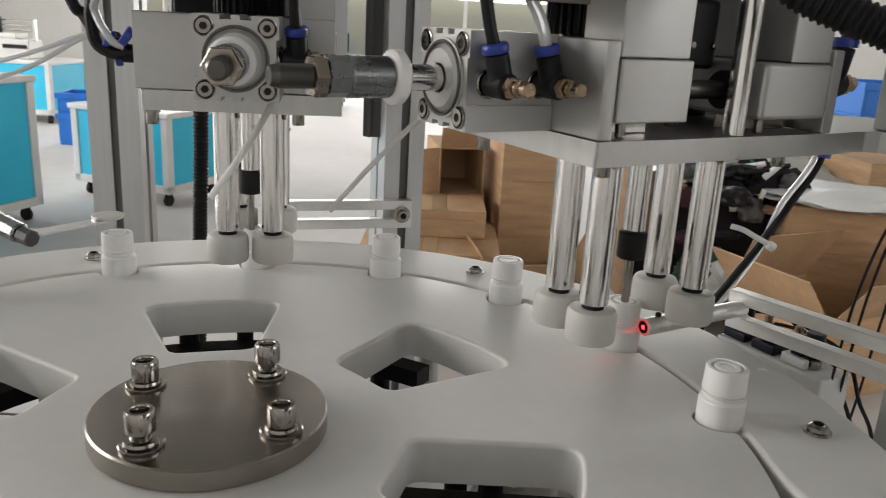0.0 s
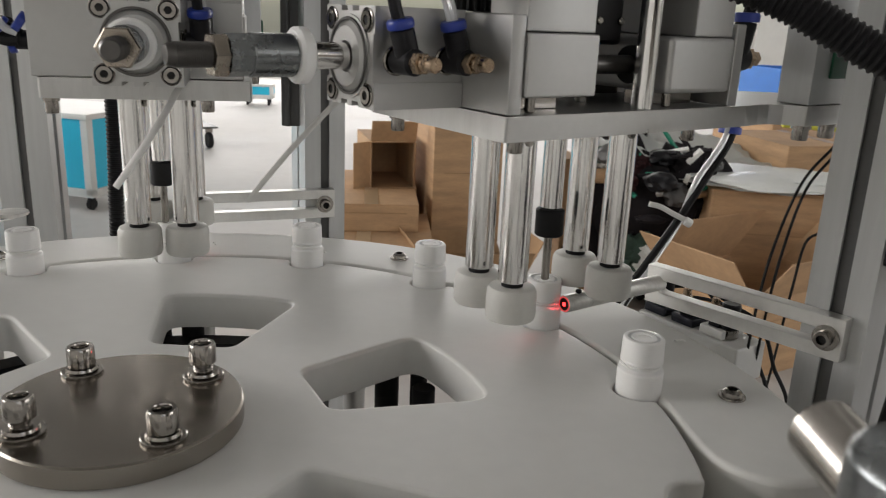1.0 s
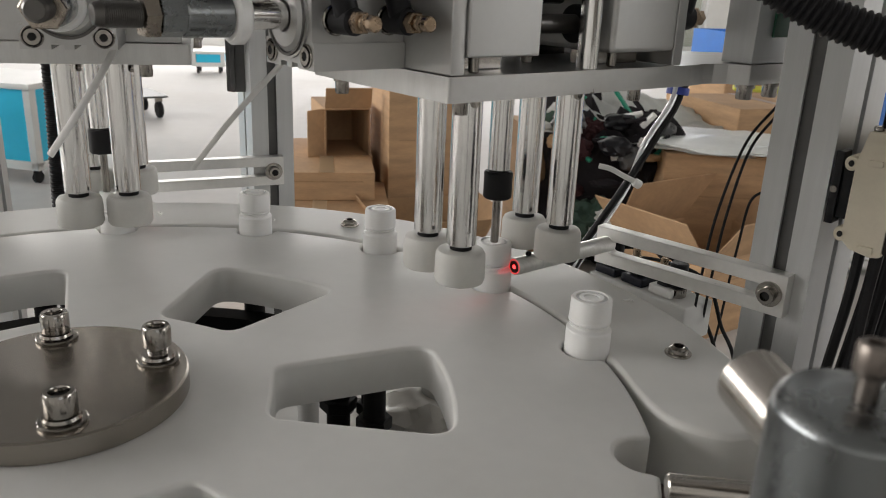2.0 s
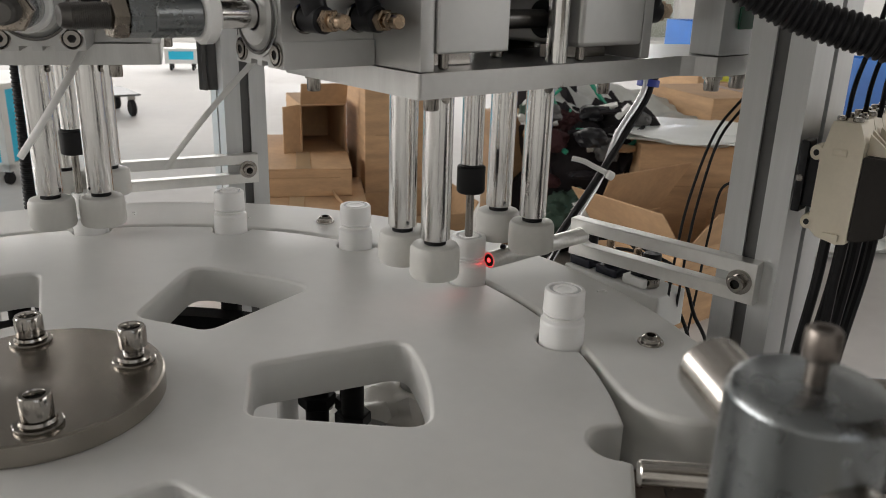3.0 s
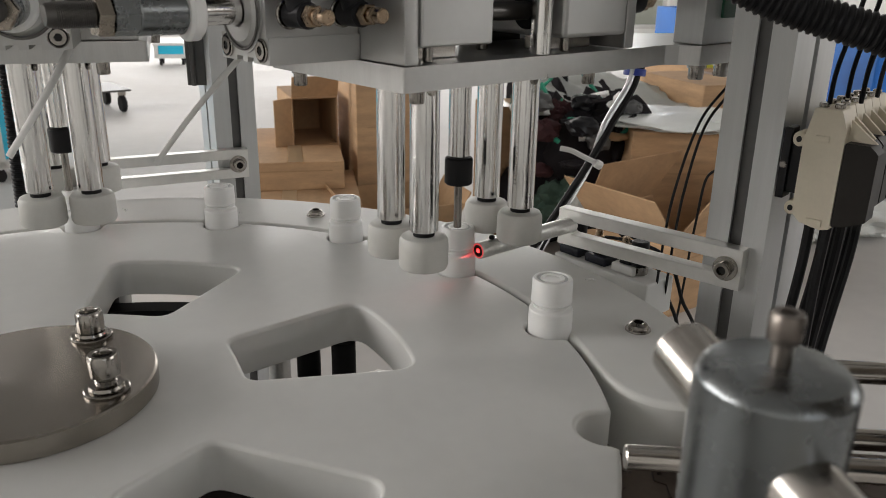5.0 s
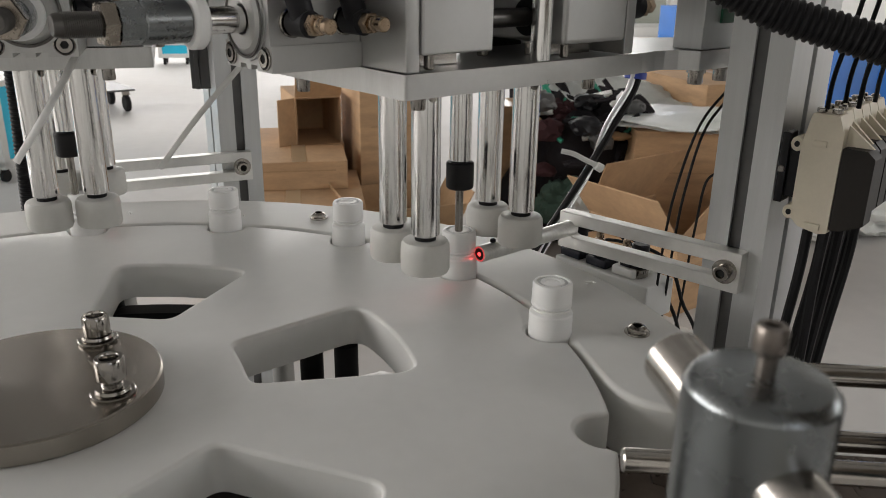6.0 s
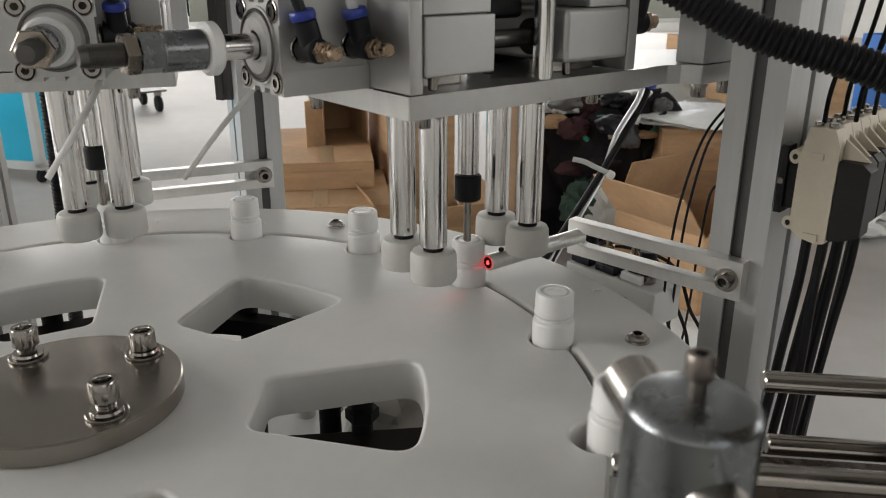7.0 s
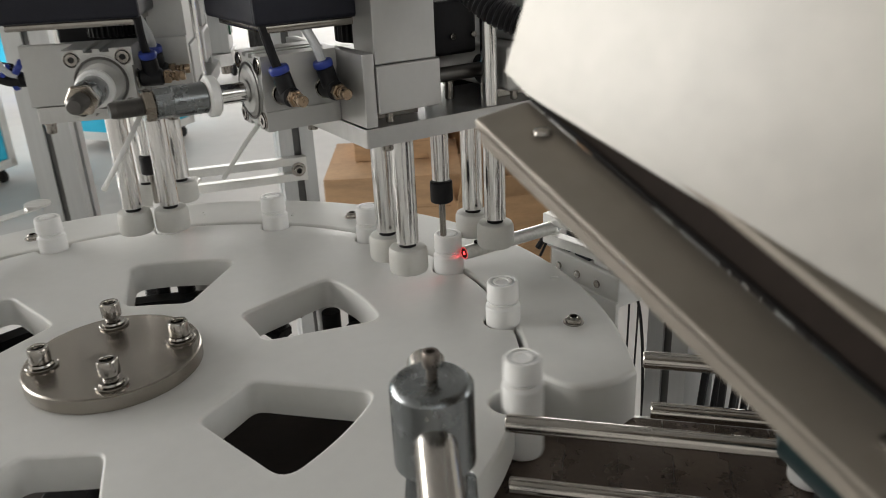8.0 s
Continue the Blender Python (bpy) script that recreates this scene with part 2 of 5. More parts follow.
def sweep(points, r, seg=10, n=10, ribs=None, flat=None, up=(0.3, 0.5, 0.81)):
    """A tube (or, with flat, a strip) along a smooth curve. ribs: pitch of corrugations."""
    path = smooth_path(points, n)
    if ribs:
        length = sum((b - a).length for a, b in zip(path, path[1:]))
        count = int(length / ribs) * 4
        acc, fine, k = 0.0, [], 0
        cum = [0.0]
        for a, b in zip(path, path[1:]):
            cum.append(cum[-1] + (b - a).length)
        for i in range(count + 1):
            s = length * i / count
            while k < len(path) - 2 and cum[k + 1] < s:
                k += 1
            f = (s - cum[k]) / max(1e-9, cum[k + 1] - cum[k])
            fine.append(path[k].lerp(path[k + 1], f))
        path = fine
    bm = bmesh.new()
    prev, rings = Vector(up), []
    for i, p in enumerate(path):
        d = (path[min(i + 1, len(path) - 1)] - path[max(i - 1, 0)]).normalized()
        u = (prev - d * prev.dot(d)).normalized()
        v = d.cross(u)
        prev = u
        rr = r * (1.0 if not ribs else (1.0 if i % 4 in (1, 2) else 0.88))
        ring = []
        for k in range(seg):
            a = 2 * math.pi * k / seg
            ring.append(bm.verts.new(p + u * rr * math.cos(a) + v * (flat or 1.0) * rr * math.sin(a)))
        rings.append(ring)
    for a, b in zip(rings, rings[1:]):
        for k in range(seg):
            bm.faces.new((a[k], a[(k + 1) % seg], b[(k + 1) % seg], b[k]))
    bm.faces.new(rings[0]), bm.faces.new(rings[-1][::-1])
    return bm


def prism(outline, z0, z1, b=0.0):
    """An upright prism on a 2D outline."""
    bm = bmesh.new()
    lo = [bm.verts.new((x, y, z0)) for x, y in outline]
    hi = [bm.verts.new((x, y, z1)) for x, y in outline]
    n = len(outline)
    bm.faces.new(lo[::-1]), bm.faces.new(hi)
    for i in range(n):
        bm.faces.new((lo[i], lo[(i + 1) % n], hi[(i + 1) % n], hi[i]))
    if b:
        edges = [e for e in bm.edges if len(e.link_faces) == 2 and e.calc_face_angle(0) > 0.6]
        bmesh.ops.bevel(bm, geom=edges, offset=b, segments=2, affect="EDGES", profile=0.5)
    return bm


def slab(loops, z0, z1, b, steps=4):
    """A thick plate with holes: loops[0] is the outside; upper edges rounded by b."""
    bm = bmesh.new()

    def inset(loop, d, sign):
        n, res = len(loop), []
        for i in range(n):
            p, q = Vector(loop[i - 1]), Vector(loop[(i + 1) % n])
            t = (q - p).normalized()
            nrm = Vector((-t.y, t.x)) * sign
            res.append(Vector(loop[i]) + nrm * d)
        return res

    def area(loop):
        return sum(a[0] * c[1] - c[0] * a[1] for a, c in zip(loop, loop[1:] + loop[:1]))

    tops, bots = [], []
    for li, loop in enumerate(loops):
        sign = (1 if area(loop) > 0 else -1) * (1 if li == 0 else -1)
        rings = []
        for s in range(steps + 1):
            a = math.pi / 2 * s / steps
            rings.append([bm.verts.new((p.x, p.y, z1 - b + b * math.cos(a))) for p in inset(loop, b * (1 - math.sin(a)), sign)])
        rings.append([bm.verts.new((p[0], p[1], z0)) for p in loop])
        for r0, r1 in zip(rings, rings[1:]):
            for i in range(len(loop)):
                bm.faces.new((r0[i], r0[i - 1], r1[i - 1], r1[i]))
        tops.append(rings[0]), bots.append(rings[-1])
    for group in (tops, bots):
        edges = []
        for ring in group:
            for i in range(len(ring)):
                e = bm.edges.get((ring[i], ring[i - 1]))
                edges.append(e)
        bmesh.ops.triangle_fill(bm, edges=edges, use_beauty=True, use_dissolve=False)
    return bm


def rounded(corners, r, n=6):
    """A closed outline with rounded corners."""
    out, k = [], len(corners)
    for i in range(k):
        p, a, c = Vector(corners[i]), Vector(corners[i - 1]), Vector(corners[(i + 1) % k])
        u, v = (a - p).normalized(), (c - p).normalized()
        half = math.acos(max(-1, min(1, u.dot(v)))) / 2
        d = min(r / math.tan(half), (a - p).length * 0.45, (c - p).length * 0.45)
        s, e = p + u * d, p + v * d
        for j in range(n + 1):
            t = j / n
            out.append(tuple((1 - t) ** 2 * s + 2 * t * (1 - t) * p + t * t * e))
    return out


def polar(r, deg):
    return (r * math.cos(radians(deg)), r * math.sin(radians(deg)))


# ---- hall ----
def wall(name, axis, at, a0, a1, h, holes, thick=0.25, paint=None):
    """A wall with window openings cut right through it."""
    bm = bmesh.new()
    cuts = sorted({a0, a1, *[v for c in holes for v in c[:2]]})
    for u0, u1 in zip(cuts, cuts[1:]):
        here = [c for c in holes if c[0] <= u0 and u1 <= c[1]]
        spans = [(0, h)] if not here else [(0, here[0][2]), (here[0][3], h)]
        for z0, z1 in spans:
            merge(bm, box(at, at + thick, u0, u1, z0, z1, 0) if axis == "x" else box(u0, u1, at, at + thick, z0, z1, 0))
    return tagged(part(name, bm, paint or M_WALL), "painted factory wall with window openings" if holes else "plain grey painted factory wall", "wall", kind="structure")


def window(name, axis, at, u0, u1, z0, z1, panes):
    w = thing(name, Matrix(), "factory window with white metal frame", "window", kind="structure")
    fr = bmesh.new()

    def bar(a0, a1, b0, b1):
        merge(fr, box(at, at + 0.06, a0, a1, b0, b1, 0.004) if axis == "x" else box(a0, a1, at, at + 0.06, b0, b1, 0.004))
    bar(u0, u1, z0, z0 + 0.06), bar(u0, u1, z1 - 0.06, z1)
    step = (u1 - u0) / panes
    for i in range(panes + 1):
        c = min(max(u0 + i * step, u0 + 0.03), u1 - 0.03)
        bar(c - 0.03, c + 0.03, z0 + 0.06, z1 - 0.06)
    part("window_frame", fr, M_WHITEFRAME, w)
    for i in range(panes):
        a, b = u0 + i * step + 0.03, u0 + (i + 1) * step - 0.03
        p = part("pane", box(at + 0.02, at + 0.026, a, b, z0 + 0.06, z1 - 0.06, 0) if axis == "x" else box(a, b, at + 0.02, at + 0.026, z0 + 0.06, z1 - 0.06, 0), M_GLASS, w)
        p.visible_shadow = False


single("floor", box(-8, 8, -5, 13, -0.2, 0, 0), M_FLOOR, "light grey sealed concrete factory floor", "floor", kind="structure")
single("ceiling", box(-8.25, 8.25, -5.25, 13.25, 4.8, 5.0, 0), M_CEIL, "grey sheet metal factory ceiling", "ceiling", kind="structure")
wall("wall_north", "y", 13.0, -8.25, 8.25, 4.8, [(-6.0, 6.0, 0.15, 4.1)])
wall("wall_south", "y", -5.25, -8.25, 8.25, 4.8, [(1.0, 6.0, 2.3, 4.1)], paint=M_BACK)
wall("wall_west", "x", -8.25, -5.0, 13.0, 4.8, [(-1.5, 7.5, 1.5, 4.2)])
wall("wall_east", "x", 8.0, -5.0, 13.0, 4.8, [(-2.5, 2.5, 1.6, 4.1)], paint=M_BACK)
window("window_1", "y", 13.1, -6.0, 6.0, 0.15, 4.1, 8)
window("window_2", "x", -8.15, -1.5, 7.5, 1.5, 4.2, 6)
# south and east windows are unseen, added round the fill lamps
window("fill_window_south", "y", -5.15, 1.0, 6.0, 2.3, 4.1, 4)
window("fill_window_east", "x", 8.1, -2.5, 2.5, 1.6, 4.1, 4)


# ---- turntable ----
TOP = 0.95
STATION, STEP = 9.7, 22.5
WINDOW_MID = 107.0


def disc_outline():
    pts = []
    R, rn, rc = 0.2222, 0.0114, 0.2188
    for k in range(16):
        a = STATION + STEP * k
        cx, cy = polar(rc, a)
        # half circle open to the rim
        half = math.degrees(math.asin(rn / R))
        for j in range(15):
            th = a - 90 + -180 * j / 14
            pts.append((cx + rn * math.cos(radians(th)), cy + rn * math.sin(radians(th))))
        for j in range(8):
            th = a + half + 0.5 + (STEP - 2 * half - 1.0) * j / 7
            pts.append(polar(R, th))
    return pts


def window_outline(mid):
    r0, r1, h0, h1 = 0.0805, 0.1495, 14.4, 14.6
    corners = [polar(r0, mid - h0), polar(r1, mid - h1)]
    corners += [polar(r1, mid + h1), polar(r0, mid + h0)]
    base = rounded(corners, 0.008, 6)
    out = base
    # refine the long edges
    fine = []
    n = len(out)
    for i in range(n):
        p, q = Vector(out[i]), Vector(out[(i + 1) % n])
        k = max(1, int((q - p).length / 0.006))
        for j in range(k):
            v = p.lerp(q, j / k)
            fine.append((v.x, v.y))
    bowed = []
    for x, y in fine:
        r, a = math.hypot(x, y), math.atan2(y, x)
        d = (math.degrees(a) - mid + 180) % 360 - 180
        sag = 1 / (math.cos(radians(14.5)) / math.cos(radians(d)))
        k = 1 + (sag - 1) * (0.9 if r > 0.11 else 0.2)
        bowed.append((x * k, y * k))
    return bowed


turntable = thing("turntable", pose(0, 0, 0), "white plastic indexing turntable with six windows and rim notches", "turntable")
part("disc", slab([disc_outline()] + [window_outline(WINDOW_MID + 60 * k) for k in range(6)], TOP - 0.020, TOP, 0.0017), M_DISC, turntable, "white polyethylene disc", 40)
part("hub_plate", lathe([(0, TOP + 0.0002), (0.0460, TOP + 0.0002), (0.0465, TOP + 0.0008), (0.0465, TOP + 0.0082), (0.0458, TOP + 0.009), (0, TOP + 0.009)], 96), M_HUB, turntable, "round turned steel hub plate")


def cap_screw(parent, m, lift=0.0):
    """Socket head cap screw on a washer and a spring washer; lift: how far the head stands off."""
    base = 0.0034 + lift
    head = lathe([(0.0028, base), (0.0050, base), (0.0055, base + 0.0005), (0.0055, base + 0.0076), (0.0049, base + 0.0086), (0.0036, base + 0.0086), (0.0033, base + 0.0081), (0.0032, base + 0.0042), (0, base + 0.0040)], 32)
    h = part("cap_screw", head, M_STEEL, parent)
    h.matrix_local = m
    part("washer", lathe([(0.0033, 0.0), (0.0080, 0.0), (0.0082, 0.0004), (0.0082, 0.0012), (0.0078, 0.0015), (0.0033, 0.0015)], 28), M_STEEL, h)
    part("spring_washer", lathe([(0.0033, 0.0016), (0.0060, 0.0016), (0.0064, 0.0022), (0.0060, 0.0033), (0.0033, 0.0033)], 28), M_STEEL, h)
    if lift:
        turns = int(lift / 0.0005)
        part("thread", lathe([(0.0033 if i % 2 else 0.0039, 0.0030 + lift * i / turns) for i in range(turns + 2)], 24), M_STEEL, h)
    # black hexagon in the head: the socket's shade as colour
    part("hex_socket_shade", lathe([(0, base + 0.0058), (0.0031, base + 0.0058), (0.0031, base + 0.0064), (0, base + 0.0064)], 6), M_SOCKET, h)
    return h


for k, lift in enumerate((0.0034, 0.0, 0.0030, 0.0)):
    x, y = polar(0.0355, 64.8 + 90 * k)
    cap_screw(turntable, pose(x, y, TOP + 0.009, 0, 0, 20 * k), lift)

# fixed guard ring round the disc
ring_out = [polar(0.2815, a) for a in range(-5, 300, 3)]
ring_in = [polar(0.2245, a) for a in range(298, 5, -3)]
flare = [polar(r, a) for a, r in ((3.6, 0.2245), (0.0, 0.2248), (-3.0, 0.2264), (-5.0, 0.2292), (-6.6, 0.2335), (-7.6, 0.2390), (-8.3, 0.2455), (-8.6, 0.2530), (-8.0, 0.2630), (-6.8, 0.2735))]
guard = thing("guard_ring", pose(0, 0, 0), "fixed white plastic guard ring around the turntable", "guard ring")
part("ring", slab([ring_out + ring_in + flare], TOP - 0.029, TOP, 0.0028), M_RING, guard, "white polyethylene ring", 40)


def button_screw(parent, m):
    b = part("button_screw", lathe([(0, 0.0020), (0.0026, 0.0022), (0.0027, 0.0048), (0.0034, 0.0050), (0.0052, 0.0036), (0.0056, 0.0020), (0.0056, 0.0012)], 24), M_STEEL, parent)
    b.matrix_local = m
    part("washer", lathe([(0.002, 0.0), (0.0072, 0.0), (0.0074, 0.0004), (0.0072, 0.0012), (0.002, 0.0013)], 24), M_STEEL, b)
    # black hexagon, shade of the socket put into its colour
    part("hex_socket_shade", lathe([(0, 0.0023), (0.0026, 0.0023), (0.0026, 0.0030), (0, 0.0030)], 6), M_SOCKET, b)


for a, r in ((6.7, 0.258), (64.5, 0.251), (124.6, 0.252), (184.6, 0.253), (244.6, 0.253)):
    x, y = polar(r, a)
    button_screw(guard, pose(x, y, TOP, 0, 0, a) @ Matrix.Scale(0.82, 4))


# small curls of swarf left on the fixed ring
def shaving(r, a, size, seed):
    x, y = polar(r, a)
    q = random.Random(seed)
    turn = q.uniform(0, 6.28)
    pts = [(x + size * k * math.cos(turn + 0.5 * k), y + size * k * math.sin(turn + 0.5 * k), TOP + 0.0006 + 0.0004 * (k % 2)) for k in (-1, -0.4, 0.3, 1)]
    single("plastic_shaving", sweep(pts, 0.0005, 5, 4), M_TIE, "thin white plastic shaving lying on the guard ring", "shaving", "plastic shavings")


for i, (r, a, size) in enumerate(((0.2500, 94, 0.0035), (0.2380, 99, 0.0020), (0.2640, 150, 0.0040), (0.2560, 143, 0.0025), (0.2480, 40, 0.0022), (0.2700, 20, 0.0030), (0.2420, 76, 0.0016))):
    shaving(r, a, size, 7 + i)


# ---- bottles ----
BELT = 0.921


def bottle_mesh(parent):
    rb = 0.0102
    part("body", lathe([(0, 0), (rb - 0.0016, 0), (rb - 0.0004, 0.0006), (rb, 0.0018), (rb, 0.0388), (rb - 0.0003, 0.0396), (rb - 0.0011, 0.0401), (0.0086, 0.0403), (0.0082, 0.0407), (0.0082, 0.0414), (0.0091, 0.0415), (0.0092, 0.0423), (0.0085, 0.0425), (0.0082, 0.0438)], 40), M_BOTTLE, parent)
    prof = [(0.0080, 0.0430), (0.0090, 0.0430), (0.0095, 0.0434), (0.0095, 0.0442), (0.0093, 0.0445), (0.0094, 0.0449), (0.0092, 0.0534), (0.0087, 0.0542), (0.0073, 0.0544), (0.0071, 0.0536), (0.0056, 0.0536), (0.0054, 0.0543), (0.0036, 0.0543), (0.0033, 0.0539), (0, 0.0539)]
    knurl = lathe(prof, 96)
    for v in knurl.verts:
        if 0.0446 < v.co.z < 0.0538 and math.hypot(v.co.x, v.co.y) > 0.0090 and round(math.atan2(v.co.y, v.co.x) / (2 * math.pi / 96)) % 2:
            v.co.x, v.co.y = v.co.x * 0.982, v.co.y * 0.982
    cap = part("cap", knurl, M_CAP, parent, "white screw cap")
    # grey ring on the groove's floor, its shade put into the colour
    part("cap_groove_shade", lathe([(0.0057, 0.05365), (0.0070, 0.05365), (0.0070, 0.0538), (0.0057, 0.0538)], 40), M_CAPTOP, cap)


first = thing("bottle", pose(0, 0, BELT), "small white plastic vial with white screw cap in the turntable rim", "bottle", "bottles on the turntable")
bottle_mesh(first)
bottles = [first] + [copy_thing(first, pose(0, 0, BELT)) for _ in range(15)]


# ---- capping heads ----
def banjo(parent, r, t, z, tube):
    """Push-in elbow on the cylinder's side: black body, blue ring, brass hex end, air tube."""
    b = part("air_fitting", merge(rod((r, t, z), (r, t - 0.0135, z), 0.0050, 0.0010), rod((r, t - 0.0075, z + 0.001), (r - 0.003, t - 0.007, z + 0.0120), 0.0047, 0.0008)), M_BLACK, parent, "black push-in air fitting")
    part("release_ring", lathe([(0.0026, 0), (0.0049, 0), (0.0052, 0.0006), (0.0052, 0.0026), (0.0046, 0.0035), (0.0026, 0.0037)], 24, Matrix.Translation((r - 0.0031, t - 0.007, z + 0.0121)) @ Matrix.Rotation(radians(-14), 4, "Y")), M_BLUE, b, "blue release ring")
    hx = hexnut((r, t - 0.0137, z), (r, t - 0.0180, z), 0.0043)
    merge(hx, rod((r, t - 0.0181, z), (r, t - 0.0200, z), 0.0028))
    merge(hx, hexnut((r, t - 0.0201, z), (r, t - 0.0225, z), 0.0034))
    merge(hx, rod((r, t - 0.0226, z), (r, t - 0.0262, z), 0.0029, 0.0005))
    part("brass_plug", hx, M_BRASS, b, "nickel-brass hexagonal screw")
    part("washer", rod((r, t + 0.0018, z), (r, t + 0.0002, z), 0.0058), M_STEEL, b)
    part("air_tube", sweep([(r - 0.003, t - 0.007, z + 0.011), (r - 0.0065, t - 0.006, z + 0.024), *tube], 0.0024, 10, 8), M_CLEAR if r > -0.09 else M_BLACK, b)


def capping_head(origin, angle, cyl_t, back, label, near=-0.0475, far=0.055):
    h = thing("capping_head", pose(origin[0], origin[1], 0, 0, 0, angle), label, "capping head", "capping heads over the turntable")
    outline = rounded([(-0.072, near), (0.080, near), (0.0935, -0.0452), (0.1010, -0.0460), (0.1075, -0.0500), (0.1140, -0.0592), (0.175, -0.0592), (0.175, 0.0), (0.085, far), (-0.072, far)], 0.0012, 3)
    part("base_plate", prism(outline, 1.0615, 1.0715, 0.0005), M_PLATE, h, "milled aluminium base plate")
    part("end_plate", box(-0.0712, -0.0645, -0.0472, 0.052, 1.0718, 1.1095), M_ALU, h)
    part("end_plate", box(0.0645, 0.0715, -0.0472, 0.052, 1.0718, 1.1095), M_ALU, h)
    for r0, r1, u0 in ((-0.0640, -0.0262, -0.0640), (0.0185, 0.0630, 0.0350)):
        lo = part("jaw_block", box(r0, r1, -0.0485, 0.040, 1.0785, 1.1030, 0.0008 if r0 < 0 else 0.002, 3), M_ALU, h, "matt aluminium jaw block")
        part("upper_block", box(u0, r1 - 0.0015, -0.0470, -0.0240 if r0 < 0 else 0.038, 1.1034, 1.158 if r0 < 0 else 1.136, 0.0006), M_ALU, lo)
        part("slide_rail", box(r0 + 0.004, r1 - 0.004, -0.030, -0.020, 1.0717, 1.0783, 0.0004), M_STEEL, h)
        part("slide_rail", box(r0 + 0.004, r1 - 0.004, 0.018, 0.028, 1.0717, 1.0783, 0.0004), M_STEEL, h)
        part("lock_pin", rod((r0 + 0.010, -0.040, 1.0717), (r0 + 0.010, -0.040, 1.0783), 0.0022), M_STEEL, h)
    part("guide_post", rod((0.0095, -0.0425, 1.0716), (0.0095, -0.0425, 1.30), 0.0048, 0.0004), M_CHROME, h, "vertical chromed guide post")
    part("guide_post", rod((0.0095, 0.047, 1.0716), (0.0095, 0.047, 1.30), 0.0048, 0.0004), M_CHROME, h)
    part("cross_shaft", rod((-0.0264, -0.030, 1.0900), (0.0184, -0.030, 1.0900), 0.0042), M_THREAD, h)
    part("cross_shaft", rod((-0.0264, 0.028, 1.0900), (0.0184, 0.028, 1.0900), 0.0042), M_THREAD, h)
    part("shaft_bumper", rod((0.0120, -0.030, 1.0900), (0.0183, -0.030, 1.0900), 0.0085), M_RUBBER, h)
    for r, t in ((0.002, -0.012), (0.002, 0.012), (-0.012, 0.020)):
        part("lock_pin", rod((r, t, 1.0716), (r, t, 1.088), 0.0028), M_STEEL, h)
    # drives above the jaws
    for r0, r1, z0, z1 in ((-0.118, -0.046, 1.126, 1.162), (-0.020, 0.030, 1.136, 1.175)):
        mo = part("drive_motor", box(r0, r1, -0.030 if r0 < 0 else -0.036, 0.048, z0, z1, 0.002), M_NAVY, h, "dark geared motor housing")
        part("motor_flange", box(r0 + 0.006, r1 - 0.004, -0.026, 0.044, z0 - 0.004, z0 - 0.0002, 0.0006), M_STEEL, mo)
    pul = lathe([(0, 1.110), (0.0150, 1.110), (0.0163, 1.1105), (0.0163, 1.1225), (0.0150, 1.1228), (0.0172, 1.1230), (0.0172, 1.1245), (0, 1.1245)], 104)
    for v in pul.verts:
        if 1.1103 < v.co.z < 1.1227 and round(math.atan2(v.co.y, v.co.x) / (2 * math.pi / 104)) % 4 > 1:
            v.co.x, v.co.y = v.co.x * 0.90, v.co.y * 0.90
    bmesh.ops.transform(pul, matrix=Matrix.Translation((-0.045, 0.0, 0.0)), verts=pul.verts)
    part("belt_pulley", pul, M_BLACK, h, "black toothed belt pulley")
    part("gear_cover", box(-0.0255, 0.0170, -0.020, 0.040, 1.098, 1.128, 0.002), M_BLACK, h)
    for q in (-0.012, 0.004, 0.018):
        part("cover_screw", rod((q - 0.004, -0.0202, 1.1085), (q - 0.004, -0.0225, 1.1085), 0.0018), M_STEEL, h)
    # four spindles with rollers
    for r in (-0.033, 0.033):
        for t in (-0.0128, 0.0128):
            sp = part("spindle", rod((r, t, 0.9892), (r, t, 1.0614), 0.0070, 0.0004, 32), M_CHROME, h, "polished chromed spindle")
            part("neck", rod((r, t, 0.9860), (r, t, 0.9893), 0.0052, 0.0003), M_RUBBER, sp)
            part("roller", lathe([(0.0050, 0.9868), (0.0086, 0.9872), (0.0108, 0.9864), (0.0118, 0.9846), (0.0120, 0.9815), (0.0120, 0.9722), (0.0113, 0.9708), (0.0100, 0.9703), (0, 0.9703)], 40, Matrix.Translation((r, t, 0))), M_ROLLER, sp, "white nylon grip roller")
            part("clamp_screw", rod((r - 0.002, t - 0.0066, 1.056), (r - 0.002, t - 0.0082, 1.056), 0.0022), M_STEEL, sp)
    st = part("stop_shaft", rod((0.0024, 0.0026, 0.9795), (0.0024, 0.0026, 1.0614), 0.0021), M_STEEL, h)
    part("stop_bush", rod((0.0024, 0.0026, 1.0032), (0.0024, 0.0026, 1.0172), 0.0072, 0.0008), M_RUBBER, st, "black rubber stop bush")
    part("sleeve", rod((0.0024, 0.0026, 1.0175), (0.0024, 0.0026, 1.0612), 0.0056, 0.0006), M_CHROME, st)
    for r, t in ((-0.062, 0.046), (-0.050, -0.028), (0.060, -0.030), (0.06, 0.04), (0.1225, -0.0520), (0.1470, -0.0520)):
        big = 0.0041 if r > 0.1 else 0.0033
        part("plate_screw", lathe([(0, 1.0532), (big * 0.9, 1.0532), (big, 1.0540), (big, 1.0590), (big * 1.25, 1.0592), (big * 1.25, 1.0613), (0, 1.0613)], 18, Matrix.Translation((r, t, 0))), M_STEEL, h)
    # compact air cylinder facing the hub
    zc, face = 1.0910, -0.1130
    body = bmesh.new()
